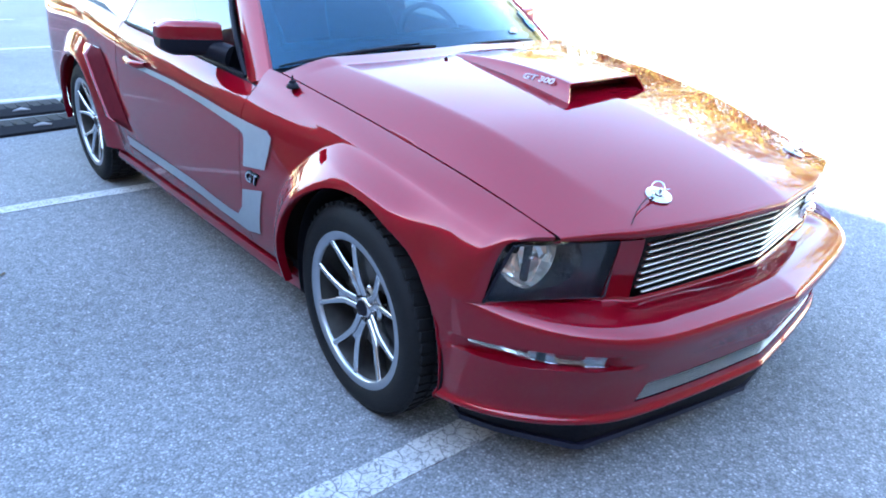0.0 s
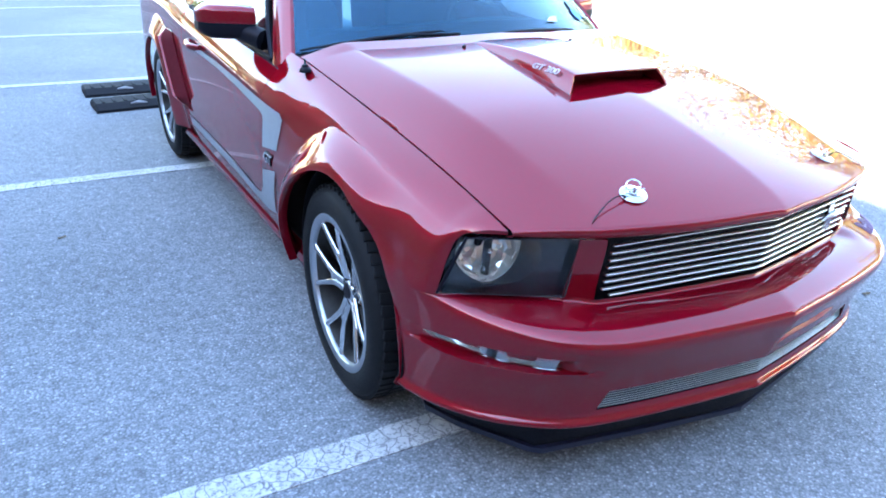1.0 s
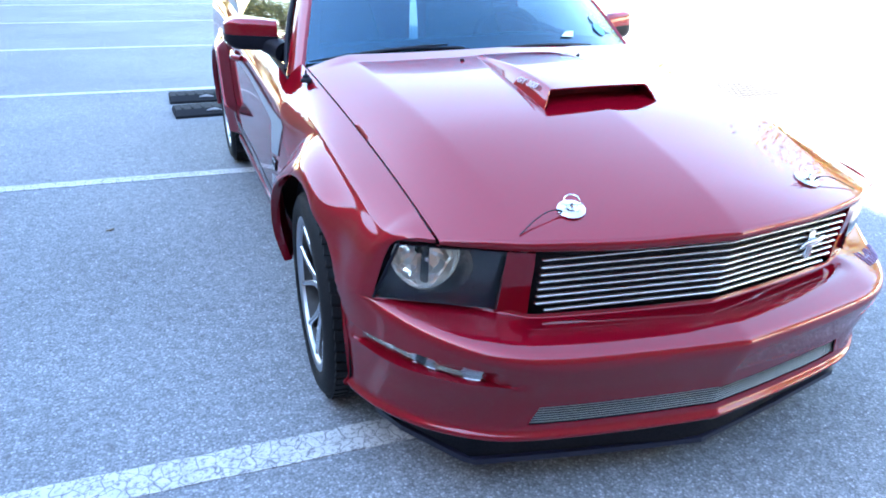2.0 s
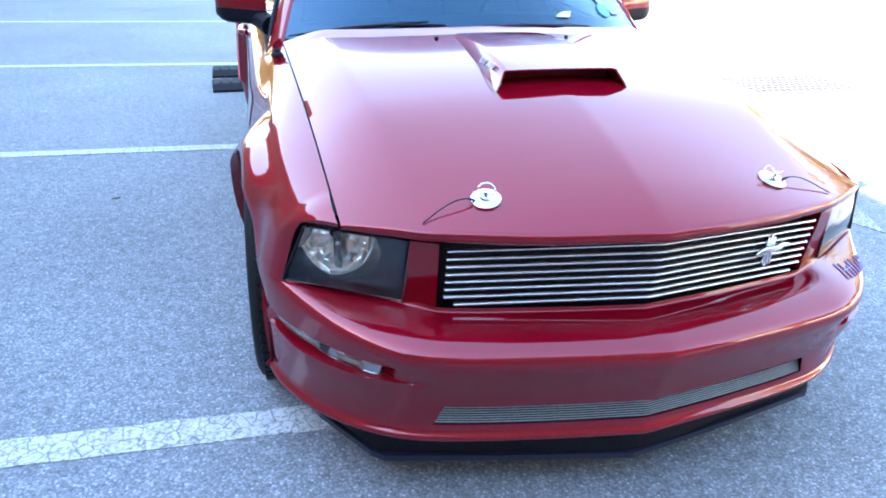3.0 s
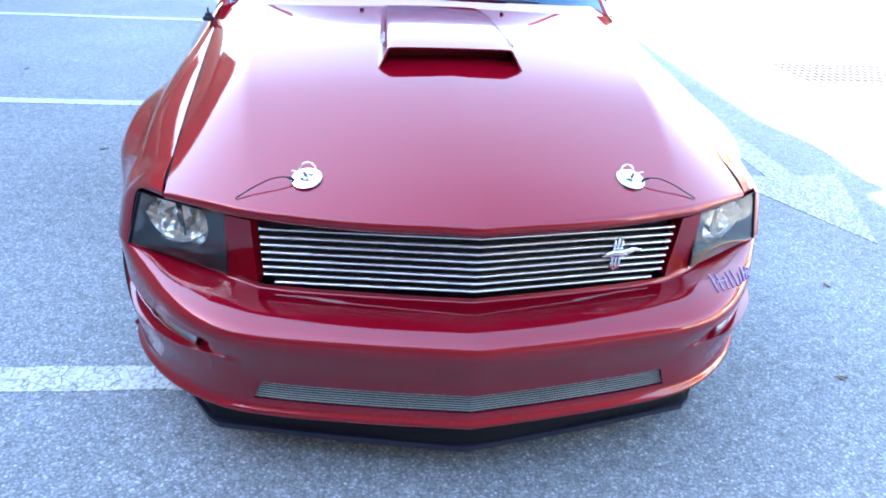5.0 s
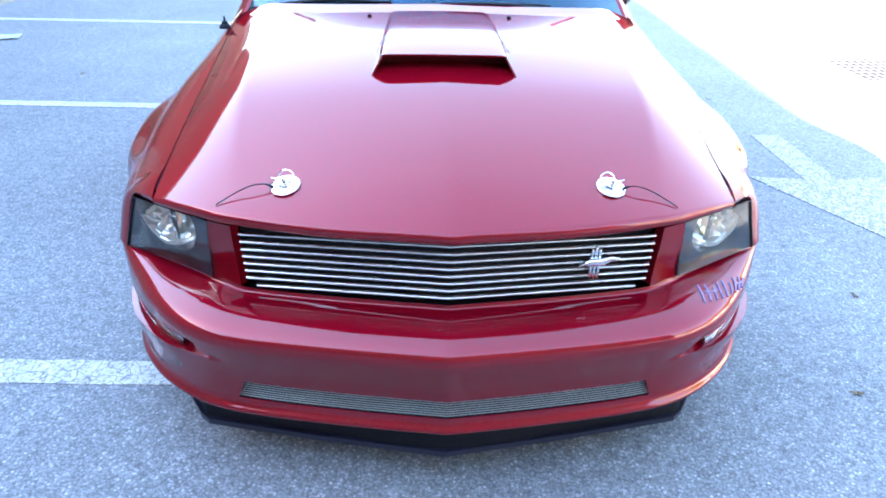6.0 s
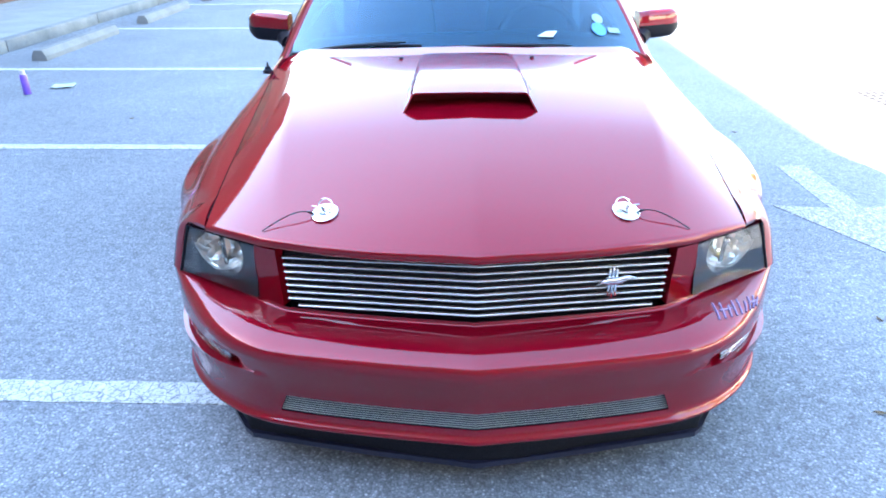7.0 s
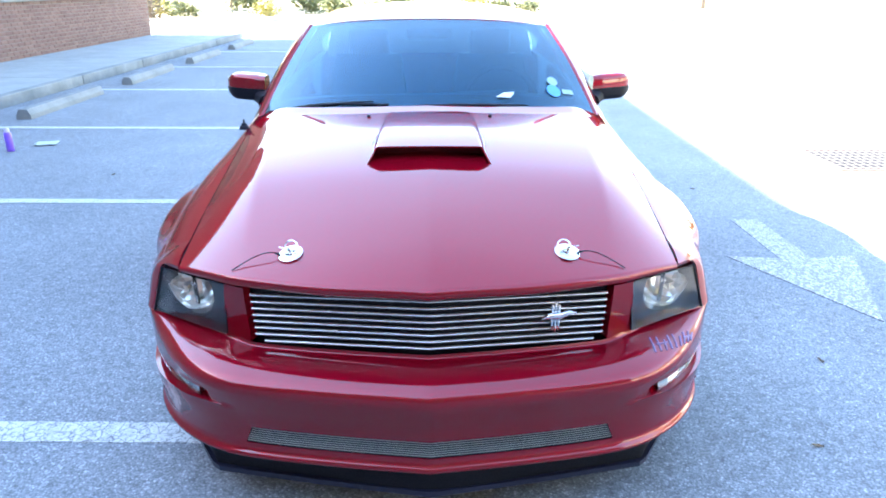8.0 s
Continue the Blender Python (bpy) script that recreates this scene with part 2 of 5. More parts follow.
def thicken(bm, t):
    """Gives a sheet a back and closed rims."""
    bm.normal_update()
    faces = list(bm.faces)
    open_edges = [(e.verts[0], e.verts[1], e.link_loops[0].vert) for e in bm.edges if len(e.link_faces) == 1]
    under = {v: bm.verts.new(v.co - v.normal * t) for v in list(bm.verts)}
    for f in faces:
        bm.faces.new([under[v] for v in reversed(f.verts)])
    for a, b, first in open_edges:
        if first is not a:
            a, b = b, a
        bm.faces.new((b, a, under[a], under[b]))
    bm.normal_update()


def finish(bm, name, mat, smooth=True, thick=0.0, sharp=None):
    bmesh.ops.recalc_face_normals(bm, faces=bm.faces)
    if thick:
        thicken(bm, thick)
    me = bpy.data.meshes.new(name)
    bm.to_mesh(me)
    bm.free()
    for p in me.polygons:
        p.use_smooth = smooth
    if smooth and sharp:
        me.set_sharp_from_angle(angle=radians(sharp))
    me.materials.append(mat)
    return new(name, me)


def part(name, bm, mat, parent, label="", smooth=True, thick=0.0, sharp=40):
    ob = finish(bm, name, mat, smooth, thick, sharp)
    ob.parent = parent
    if label:
        ob["label"] = label
    return ob


def mirror_bm(bm):
    """The same shape on the other flank."""
    out = bm.copy()
    bmesh.ops.transform(out, matrix=Matrix.Diagonal((-1, 1, 1, 1)), verts=out.verts)
    bmesh.ops.reverse_faces(out, faces=out.faces)
    return out


def both(name, bm, mat, parent, label="", **kw):
    other = mirror_bm(bm)
    return part(name, bm, mat, parent, label, **kw), part(name, other, mat, parent, label, **kw)


def text_on(name, words, size, mat, parent, m, depth=0.001, label="", bold=0.0):
    cu = bpy.data.curves.new(name, "FONT")
    cu.body, cu.size, cu.extrude, cu.align_x, cu.align_y = words, size, depth, "CENTER", "CENTER"
    cu.offset, cu.shear = bold, 0.25
    ob = new(name, cu)
    bpy.context.view_layer.update()
    me = bpy.data.meshes.new_from_object(ob.evaluated_get(bpy.context.evaluated_depsgraph_get()))
    bpy.data.objects.remove(ob)
    me.materials.clear()
    me.materials.append(mat)
    me.transform(m)
    ob = new(name, me)
    ob.parent = parent
    if label:
        ob["label"] = label
    return ob


# ---- large structure ----
def flat_poly(bm, pts, z, h):
    """A low slab over a polygon."""
    f = bm.faces.new([bm.verts.new((x, y, z)) for x, y in pts])
    r = bmesh.ops.extrude_face_region(bm, geom=[f])
    bmesh.ops.translate(bm, vec=(0, 0, h), verts=[g for g in r["geom"] if isinstance(g, bmesh.types.BMVert)])


SKEW = -0.03          # the stall lines turn this much against the car


def build_ground():
    bm = bmesh.new()
    xs = [-400, -60, -20, -8, -4, 0, 4, 8, 20, 60, 400]
    ys = [-400, -60, -20, -8, -4, 0, 4, 8, 20, 60, 400]
    grid(bm, [[(x, y, 0) for x in xs] for y in ys])
    tagged(finish(bm, "ground", ASPHALT), "grey worn asphalt of the parking lot", "ground", kind="structure")


def build_lines():
    for k, y in enumerate((0.555, 3.31, 6.03, 8.93, 11.9, 15.0)):
        bm = bmesh.new()
        w = 0.058 if k == 0 else 0.05
        x0, x1 = -4.9, (-0.45 if k == 0 else 0.25)
        n = 60
        rows = []
        for i in range(n + 1):
            x = x0 + (x1 - x0) * i / n
            yy = y + SKEW * (x + 0.9)
            j1, j2 = (noise.noise((x * 9, k * 7.0, s)) * 0.006 for s in (0.0, 5.0))
            a, b = yy - w + j1, yy + w + j2
            rows.append([(x, a, -0.01), (x, a, 0.004), (x, b, 0.004), (x, b, -0.01)])
        grid(bm, rows)
        tagged(finish(bm, "parking_line", LINE, smooth=False), "cracked white painted stall line on the asphalt", "parking line", "stall lines", "structure")


def build_arrow():
    bm = bmesh.new()
    flat_poly(bm, [(1.99, 2.86), (2.17, 2.86), (2.17, 2.16), (2.44, 2.2), (2.10, 1.36), (1.70, 2.2), (1.99, 2.16)], -0.01, 0.014)
    tagged(finish(bm, "pavement_arrow", FADED, smooth=False), "worn white traffic arrow painted on the asphalt", "road marking", kind="structure")


KERB = concrete("kerb_concrete", (0.13, 0.13, 0.128), (0.24, 0.235, 0.225))
WALK = concrete("sidewalk_concrete", (0.22, 0.22, 0.217), (0.31, 0.31, 0.30))
BRICK = brick_like("tan_brick", (0.115, 0.056, 0.045), (0.20, 0.112, 0.088))
MORTAR = concrete("mortar", (0.15, 0.125, 0.11), (0.20, 0.175, 0.155))
ROOFM = concrete("roof_fascia", (0.35, 0.33, 0.30), (0.45, 0.43, 0.40))
WALL_X, WALL_END = -7.7, 18.8
WIN_Y0, WIN_Y1, WIN_Z0, WIN_Z1 = 8.98, 16.80, 1.23, 2.70


def build_sidewalk():
    bm = bmesh.new()
    y = -12.0
    while y < 19.0:
        box(bm, (WALL_X, y + 0.004, -0.05), (-5.515, y + 1.52, 0.138), bevel=0.006)
        y += 1.526
    tagged(finish(bm, "sidewalk", WALK, smooth=False), "pale concrete sidewalk slabs along the brick building", "sidewalk", kind="structure")


def build_kerb():
    holder = tagged(new("kerb"), "weathered concrete kerb of long blocks", "kerb", kind="structure")
    y, k = -12.0, 0
    while y < 18.6:
        ln = 2.4
        bm = bmesh.new()
        box(bm, (-5.51, y + 0.008, -0.05), (-5.36, y + ln - 0.008, 0.145), bevel=0.018)
        part("kerb_block", bm, KERB, holder)
        y += ln
        k += 1


def build_wheel_stop():
    bm = bmesh.new()
    prof = [(-0.085, 0.0), (-0.08, 0.05), (-0.045, 0.115), (0.045, 0.115), (0.08, 0.05), (0.085, 0.0)]
    rows = [[(x, t, z) for x, z in prof] for t in np.linspace(0, 2.0, 9)]
    vs = grid(bm, rows)
    for r in (vs[0], vs[-1]):
        bm.faces.new(r)
    bm.faces.new([r[0] for r in vs] + [r[-1] for r in reversed(vs)])
    first = tagged(finish(bm, "wheel_stop", KERB, smooth=False), "grey concrete wheel stop at the head of a stall", "wheel stop", "wheel stops")
    first.matrix_basis = pose(-4.68, 6.62, 0, 0, 0, 1.0)
    for y in (9.55, 12.55, 15.6, 3.75, 0.9):
        copy_thing(first, pose(-4.68, y, 0, 0, 0, 1.0))


def build_brick_building():
    holder = tagged(new("building"), "tan two-storey brick building with a flat roof", "building", kind="structure")
    bm = bmesh.new()
    box(bm, (-24.0, -25.0, 0.0), (WALL_X - 0.012, WALL_END - 0.012, 4.4))
    part("wall_core", bm, MORTAR, holder)
    # the upper storey and its roof
    edge = lambda y: -7.83 + 0.033 * (y - 2.0)
    UPPER_END = 16.0
    for name, z0, z1, out, mat, lab in (("upper_storey", 4.404, 6.4, 0.0, BRICK, ""), ("roof", 6.408, 6.64, 0.06, ROOFM, "pale flat roof edge")):
        bm = bmesh.new()
        y0 = y1 = UPPER_END + (0.1 if out else 0.0)
        lo = [bm.verts.new(p) for p in ((-24, -25, z0), (edge(-25) + out, -25, z0), (edge(y0) + out, y0, z0), (-24, y0, z0))]
        hi = [bm.verts.new(p) for p in ((-24, -25, z1), (edge(-25) + out, -25, z1), (edge(y1) + out, y1, z1), (-24, y1, z1))]
        bm.faces.new(lo), bm.faces.new(hi)
        for k in range(4):
            bm.faces.new((lo[k], lo[(k + 1) % 4], hi[(k + 1) % 4], hi[k]))
        part(name, bm, mat, holder, lab, smooth=False)
    # windows of the lower storey over a concrete sill
    pane_m = simple("dark_window_glass", (0.006, 0.009, 0.008), 0.35, spec=0.12)
    bm = bmesh.new()
    box(bm, (WALL_X - 0.012, WIN_Y0 - 0.05, WIN_Z0 - 0.085), (WALL_X + 0.06, WIN_Y1 + 0.05, WIN_Z0), bevel=0.008)
    part("window_sill", bm, KERB, holder, "pale concrete sill course")
    y = WIN_Y0
    while y < WIN_Y1 - 0.1:
        w = tagged(new("window"), "dark window with a slim black frame in the brick wall")
        bm = bmesh.new()
        box(bm, (WALL_X - 0.030, y + 0.05, WIN_Z0 + 0.05), (WALL_X - 0.006, y + 1.50, WIN_Z1 - 0.05))
        part("pane", bm, pane_m, w)
        bm = bmesh.new()
        for lo, hi in (((y, WIN_Z0), (y + 1.55, WIN_Z0 + 0.05)), ((y, WIN_Z1 - 0.05), (y + 1.55, WIN_Z1)), ((y, WIN_Z0 + 0.05), (y + 0.05, WIN_Z1 - 0.05)), ((y + 1.50, WIN_Z0 + 0.05), (y + 1.55, WIN_Z1 - 0.05))):
            box(bm, (WALL_X - 0.011, lo[0], lo[1]), (WALL_X + 0.004, hi[0], hi[1]))
        part("frame", bm, BLACK, w)
        w.parent = holder
        y += 1.56
    # unseen block added behind, to darken the near ground and the bumper's reflections
    bm = bmesh.new()
    box(bm, (WALL_X, -22.0, 0.0), (9.0, -7.5, 7.5))
    part("wing", bm, BRICK, holder)
    return holder


build_ground()
build_lines()
build_arrow()
build_sidewalk()
build_kerb()
build_wheel_stop()
BUILDING = build_brick_building()

# ---- the car: shape curves (half width x, length y from the nose, height z) ----
HUB_F, HUB_R, HUB_Z, ARCH = 0.875, 3.60, 0.335, 0.382
cut_x = curve((0.10, 0.690), (0.295, 0.699), (0.9, 0.722), (1.537, 0.750), (1.62, 0.753))
cut_z = curve((0.10, 0.690), (0.295, 0.735), (0.6, 0.795), (0.9, 0.842), (1.25, 0.890), (1.537, 0.924), (1.62, 0.93))
mid_z = curve((0.05, 0.735), (0.10, 0.765), (0.16, 0.792), (0.24, 0.820), (0.45, 0.876), (0.72, 0.931), (0.98, 0.964), (1.25, 0.985), (1.45, 1.000))
sh_x = curve((0.36, 0.770), (0.45, 0.790), (0.76, 0.812), (1.0, 0.815), (1.3, 0.810), (1.62, 0.808), (2.2, 0.815), (3.0, 0.825), (3.6, 0.830), (4.2, 0.81), (4.7, 0.74))
sh_z = curve((0.36, 0.705), (0.45, 0.722), (0.76, 0.782), (1.0, 0.815), (1.3, 0.842), (1.62, 0.872), (2.2, 0.905), (2.7, 0.938), (3.0, 0.962), (3.5, 0.998), (4.2, 1.01), (4.7, 0.97))
side_m = curve((0.36, 0.838), (0.5, 0.878), (0.875, 0.888), (1.4, 0.893), (2.2, 0.893), (3.0, 0.897), (3.6, 0.895), (4.2, 0.89), (4.7, 0.80))
side_l = curve((0.36, 0.82), (0.5, 0.865), (0.875, 0.868), (1.3, 0.846), (1.5, 0.852), (2.2, 0.858), (3.0, 0.862), (3.6, 0.885), (4.2, 0.86), (4.7, 0.77))


def flare(y, z):
    """How far the arch lips bulge out."""
    f = 0.0
    for hy in (HUB_F, HUB_R):
        r = math.hypot(y - hy, z - HUB_Z)
        fade = step(143, 112, math.degrees(math.atan2(z - HUB_Z, y - hy))) if hy == HUB_F else 1.0
        u = (r - ARCH - 0.030) / 0.090
        cone = 1.0 if u < -0.2 else 1 - (u + 0.2) ** 2 / 0.8 if u < 0.2 else 1 - u if u < 0.95 else 5 * (1.05 - u) ** 2 if u < 1.05 else 0.0
        f += 0.008 * math.exp(-((r - ARCH) / 0.03) ** 2) + (0.058 if hy == HUB_F else 0.040) * fade * cone
    return f


def side_section(y, n=40):
    """The flank's section at y, from the shoulder crease down to the sill."""
    xs, zs, xm, xl = sh_x(y), sh_z(y), side_m(y), side_l(y)
    w = step(1.55, 1.05, y) * step(0.50, 0.74, y)      # steeper over the front wheel
    pts = [(xs, zs), (xs + (xm - xs) * (0.52 - 0.22 * w), zs - 0.045), (xm - 0.013 - 0.5 * (xm - 0.043 - xs) * w, zs - 0.125), (xm, min(0.60, zs - 0.19)), (xm - 0.004, 0.42), (xl, 0.25), (xl - 0.03, 0.16)]
    return spline(pts, n)


def side_x(y, z):
    s = side_section(y, 60)
    return float(np.interp(-z, -s[:, 1], s[:, 0])) + flare(y, z) * step(sh_z(y) + 0.006, sh_z(y) - 0.060, z)


def arch_z(y):
    """The lower edge of the flank: the sill, lifted over the wheels."""
    z = 0.290
    for hy in (HUB_F, HUB_R):
        d = abs(y - hy)
        if d < ARCH:
            z = max(z, HUB_Z + math.sqrt(ARCH * ARCH - d * d))
    return z


def flank(y0, y1, low=None, n=26, step_y=0.02, top=True, extra=()):
    """A body panel between two places along the car. low: the lower edge as a function of y."""
    low = low or arch_z
    ys = sorted(set([round(v, 4) for v in np.linspace(y0, y1, max(3, int((y1 - y0) / step_y)))] +
                    [round(hy + s * ARCH * math.sin(a), 4) for hy in (HUB_F, HUB_R) for s in (-1, 1) for a in np.linspace(0.9, 1.5707, 10)
                     if y0 < hy + s * ARCH * math.sin(a) < y1] +
                    [round(hy + s * (ARCH + 0.0005), 4) for hy in (HUB_F, HUB_R) for s in (-1, 1) if y0 < hy + s * ARCH < y1] + list(extra)))
    rows = []
    for y in ys:
        zs, zb = sh_z(y), low(y)
        row = []
        if top:
            row.append((cut_x(y) + 0.001, y, cut_z(y) - 0.012))
            for t in np.linspace(0, 1, 7)[:-1]:
                xc, zc = cut_x(y), cut_z(y)
                row.append((xc + (sh_x(y) - xc) * t, y, zc + (zs - zc) * (t * 0.55 + 0.45 * t * t)))
        for t in np.linspace(0, 1, n):
            z = zs + (zb - zs) * t
            row.append((side_x(y, z), y, z))
        # a lip turned inwards at the lower edge
        x, z = row[-1][0], row[-1][2]
        row.append((x - 0.006, y, z - 0.004))
        row.append((x - 0.03, y, z - 0.002))
        rows.append(row)
    bm = bmesh.new()
    grid(bm, rows)
    return bm


CAR = tagged(new("car"), "dark candy red muscle coupe with silver side stripes on asphalt", "car")


FRONT = spline([(0, 0.032), (0.22, 0.062), (0.46, 0.105), (0.60, 0.150), (0.72, 0.235), (0.81, 0.345), (0.866, 0.47), (0.882, 0.60)], 201)
FRONT[:, 0] -= FRONT[0, 0]


def front_at(k, off):
    """Point of the plan, pushed outwards by off."""
    w = np.linspace(0, 1, 201)
    on = lambda s: np.array([np.interp(s, w, FRONT[:, 0]), np.interp(s, w, FRONT[:, 1])])
    t = on(min(k + 0.02, 1)) - on(max(k - 0.02, 0))
    t /= np.linalg.norm(t)
    n = np.array([t[1], -t[0]]) * step(0, 0.03, k) + np.array([0.0, -1.0]) * (1 - step(0, 0.03, k))
    p = on(min(max(k, 0), 1)) + n * off
    return float(p[0]), float(p[1])


def k_of_x(x):
    return float(np.interp(x, FRONT[:, 0], np.linspace(0, 1, 201)))


LG = k_of_x(0.515)


LOWER = curve((0.214, -0.022), (0.225, -0.006), (0.234, 0.004), (0.241, 0.006), (0.248, 0.002), (0.254, -0.004), (0.270, -0.007), (0.34, -0.002), (0.40, 0.000),
              (0.438, 0.002), (0.458, 0.001), (0.472, 0.000), (0.483, -0.003), (0.491, -0.0075), (0.498, -0.015), (0.504, -0.0255), (0.509, -0.039), (0.515, -0.056), (0.523, -0.073), (0.533, -0.090), (0.544, -0.105), (0.556, -0.118))
CENTRE = curve((0.214, -0.022), (0.225, -0.006), (0.234, 0.004), (0.241, 0.006), (0.248, 0.002), (0.254, -0.004), (0.270, -0.007), (0.34, 0.003), (0.38, 0.016), (0.42, 0.033), (0.45, 0.046),
               (0.465, 0.052), (0.477, 0.0548), (0.487, 0.0545), (0.495, 0.052), (0.502, 0.047), (0.5095, 0.037), (0.518, 0.018), (0.527, -0.008), (0.535, -0.036), (0.5405, -0.060), (0.5437, -0.080), (0.548, -0.086), (0.556, -0.088))


def nose(k, z):
    return (CENTRE(z) - LOWER(z)) * (1 - step(0.42, 0.78, k))


def bumper_off(k, z):
    """Profile of the bumper: lip, face, rounded crease, and the shelf under the grille."""
    prof = LOWER(z) + nose(k, z)
    if z > 0.43:
        prof *= 1 - step(0.66, 0.87, k)
    # the ledge under the corner lamp, and the lamp's slot
    w = step(0.44, 0.60, k)
    if z < 0.4008:
        prof += 0.020 * w * step(0.30, 0.385, z) * (1 - 0.95 * step(0.70, 0.88, k))
    elif z < 0.4395:
        prof -= 0.015 * step(0.515, 0.540, k) * step(0.90, 0.84, k)
    return prof


def lamp_lift(k, z):
    """The side lamp and the ledge under it climb towards the middle of the car."""
    return (0.007 + 0.008 * step(0.86, 0.58, k)) * step(0.42, 0.54, k) * step(0.33, 0.39, z) * step(0.475, 0.442, z)


def build_bumper():
    bm = bmesh.new()
    zs = [0.214, 0.219, 0.225, 0.230, 0.235, 0.240, 0.244, 0.248, 0.252, 0.258, 0.265, 0.274, 0.333, 0.36, 0.385, 0.400, 0.402, 0.42, 0.438, 0.440, 0.445,
          0.452, 0.460, 0.468, 0.476, 0.482, 0.487, 0.491, 0.495, 0.499, 0.502, 0.505, 0.508, 0.511, 0.516, 0.522, 0.527, 0.532, 0.536, 0.540, 0.544, 0.547, 0.549, 0.551, 0.5525, 0.554, 0.5547, 0.5553, 0.5557, 0.556]
    ks = sorted(set([round(v, 3) for v in np.linspace(0, 1, 81)] + [round(LG * 200) / 200]))
    rows = []
    for z in zs:
        half = []
        for k in ks:
            # the lower opening has leaning ends
            kk = k - 0.022 * math.exp(-((k - LG) / 0.025) ** 2) if z == 0.333 else k
            x, y = front_at(kk, bumper_off(k, z))
            x += flare(y, z) * step(0.34, 0.5, y) * step(0.42, 0.58, z)
            zz = z + 0.032 * step(0.36, 0.84, k) * step(0.44, 0.465, z) * step(0.556, 0.505, z) + lamp_lift(k, z)
            zz -= 0.011 * step(0.528, 0.548, z) * step(0.50, 0.43, k)
            w = step(0.42, 0.552, zz) * step(0.38, 0.50, y)
            if w > 0:
                x += (side_x(y, zz) - x) * w
            d = zz - HUB_Z
            y = min(y, HUB_F - math.sqrt(max(ARCH * ARCH - d * d, 0.0)))
            half.append((x, y, zz))
        rows.append([(-x, y, z) for x, y, z in reversed(half[1:])] + half)
    m, c = len(ks), len(ks) - 1
    lgj = ks.index(round(LG * 200) / 200)
    i0 = zs.index(0.274)
    grid(bm, rows, skip=lambda i, j: i == i0 and c - lgj <= j < c + lgj)
    bmesh.ops.remove_doubles(bm, verts=bm.verts, dist=1e-6)
    return part("front_bumper", bm, RED, CAR, thick=0.003, sharp=50)


def build_lower_grille(bumper):
    bm = bmesh.new()
    ks = np.linspace(-LG, LG, 61)

    def at(k, off, z):
        x, y = front_at(abs(k), off)
        return (math.copysign(x, k), y, z)
    grid(bm, [[at(k, -0.055, z) for k in ks] for z in (0.268, 0.346)])
    g = part("lower_grille", bm, MATTE, CAR, "slim bright billet insert in the lower opening", thick=0.004)
    for z in np.linspace(0.279, 0.328, 8):
        bm = bmesh.new()
        ks = np.linspace(-1, 1, 61) * (LG - 0.022 * (z - 0.274) / 0.059)
        grid(bm, [[at(k, o, z + dz) for k in ks] for o, dz in ((-0.0135, 0.0008), (-0.0115, 0.0008), (-0.0105, 0.0004), (-0.0105, -0.0004), (-0.0115, -0.0008), (-0.0135, -0.0008), (-0.0135, 0.0008))])
        part("bar", bm, BILLET, g, smooth=False)


def build_hood():
    bm = bmesh.new()
    front = curve((0, 0.078), (0.25, 0.108), (0.5, 0.178), (0.6, 0.232), (0.70, 0.292))
    rows = []
    for v in np.concatenate([[-3, -2, -1], np.linspace(0, 0.92, 56) ** 1.25, np.linspace(0.915, 1, 12)]):
        row = []
        for s in np.linspace(-1, 1, 101):
            a = abs(s)
            y0 = front(0.485 * a / 0.76 if a < 0.76 else 0.485 + 0.213 * (a - 0.76) / 0.24)
            y1 = 1.385 + 0.155 * abs(s) ** 2.4
            y = y0 + (y1 - y0) * max(v, 0)
            rim, edge = crease_x(y), cut_x(y) - 0.0045
            xx = math.copysign(rim * a / 0.76 if a < 0.76 else rim + (edge - rim) * (a - 0.76) / 0.24, s)
            z = hood_z(xx, y) + 0.10 * max(0.0, 0.075 - (y1 - y)) * step(1.0, 0.8, a)
            if v < 0:
                dy, dz = {-1: (-0.006, -0.008), -2: (-0.004, -0.022), -3: (0.012, -0.032)}[int(v)]
                y, z = y + dy, z + dz * (1 - 0.45 * abs(s) ** 10)
            row.append((xx, y, z))
        e0, e1 = row[0], row[-1]
        drop = 0.001 if v < 0 else 0.016 * step(0, 0.05, v) + 0.001
        rows.append([(e0[0] + 0.001, e0[1], e0[2] - drop)] + row + [(e1[0] - 0.001, e1[1], e1[2] - drop)])
    grid(bm, rows)
    h = part("hood", bm, RED, CAR, thick=0.003, sharp=60)
    # matt black strip added in the shut line as the gap's shade
    seal = bmesh.new()
    rows = []
    for y in np.linspace(0.33, 1.54, 50):
        rows.append([(cut_x(y) - 0.0045, y, cut_z(y) - 0.003), (cut_x(y) + 0.0020, y, cut_z(y) - 0.003)])
    grid(seal, rows)
    both("shut_line_seal", seal, MATTE, h)
    return h


crease_x = curve((0.10, 0.470), (0.18, 0.485), (0.43, 0.528), (0.70, 0.556), (1.40, 0.602), (1.62, 0.610))


def hood_z(x, y):
    """The hood's skin: a ridge along the middle, a soft crease from each end of the grille, and flanks that fall to the shut lines."""
    a, xc, rim = abs(x), cut_x(y), crease_x(y)
    near = step(0.75, 0.2, y)
    p, q = 0.31 + 0.19 * near, 0.64 + 0.10 * near
    if a <= rim:
        u = a / rim
        fall = p * (0.50 * u + 0.50 * u * u)
    else:
        t = min((a - rim) / (xc - rim), 1.0)
        fall = p + (1 - p) * (q * t + (1 - q) * t * t)
    return mid_z(y) + (cut_z(y) - mid_z(y)) * fall - 0.002 * (1 - min(a / xc, 1.0) ** 8)


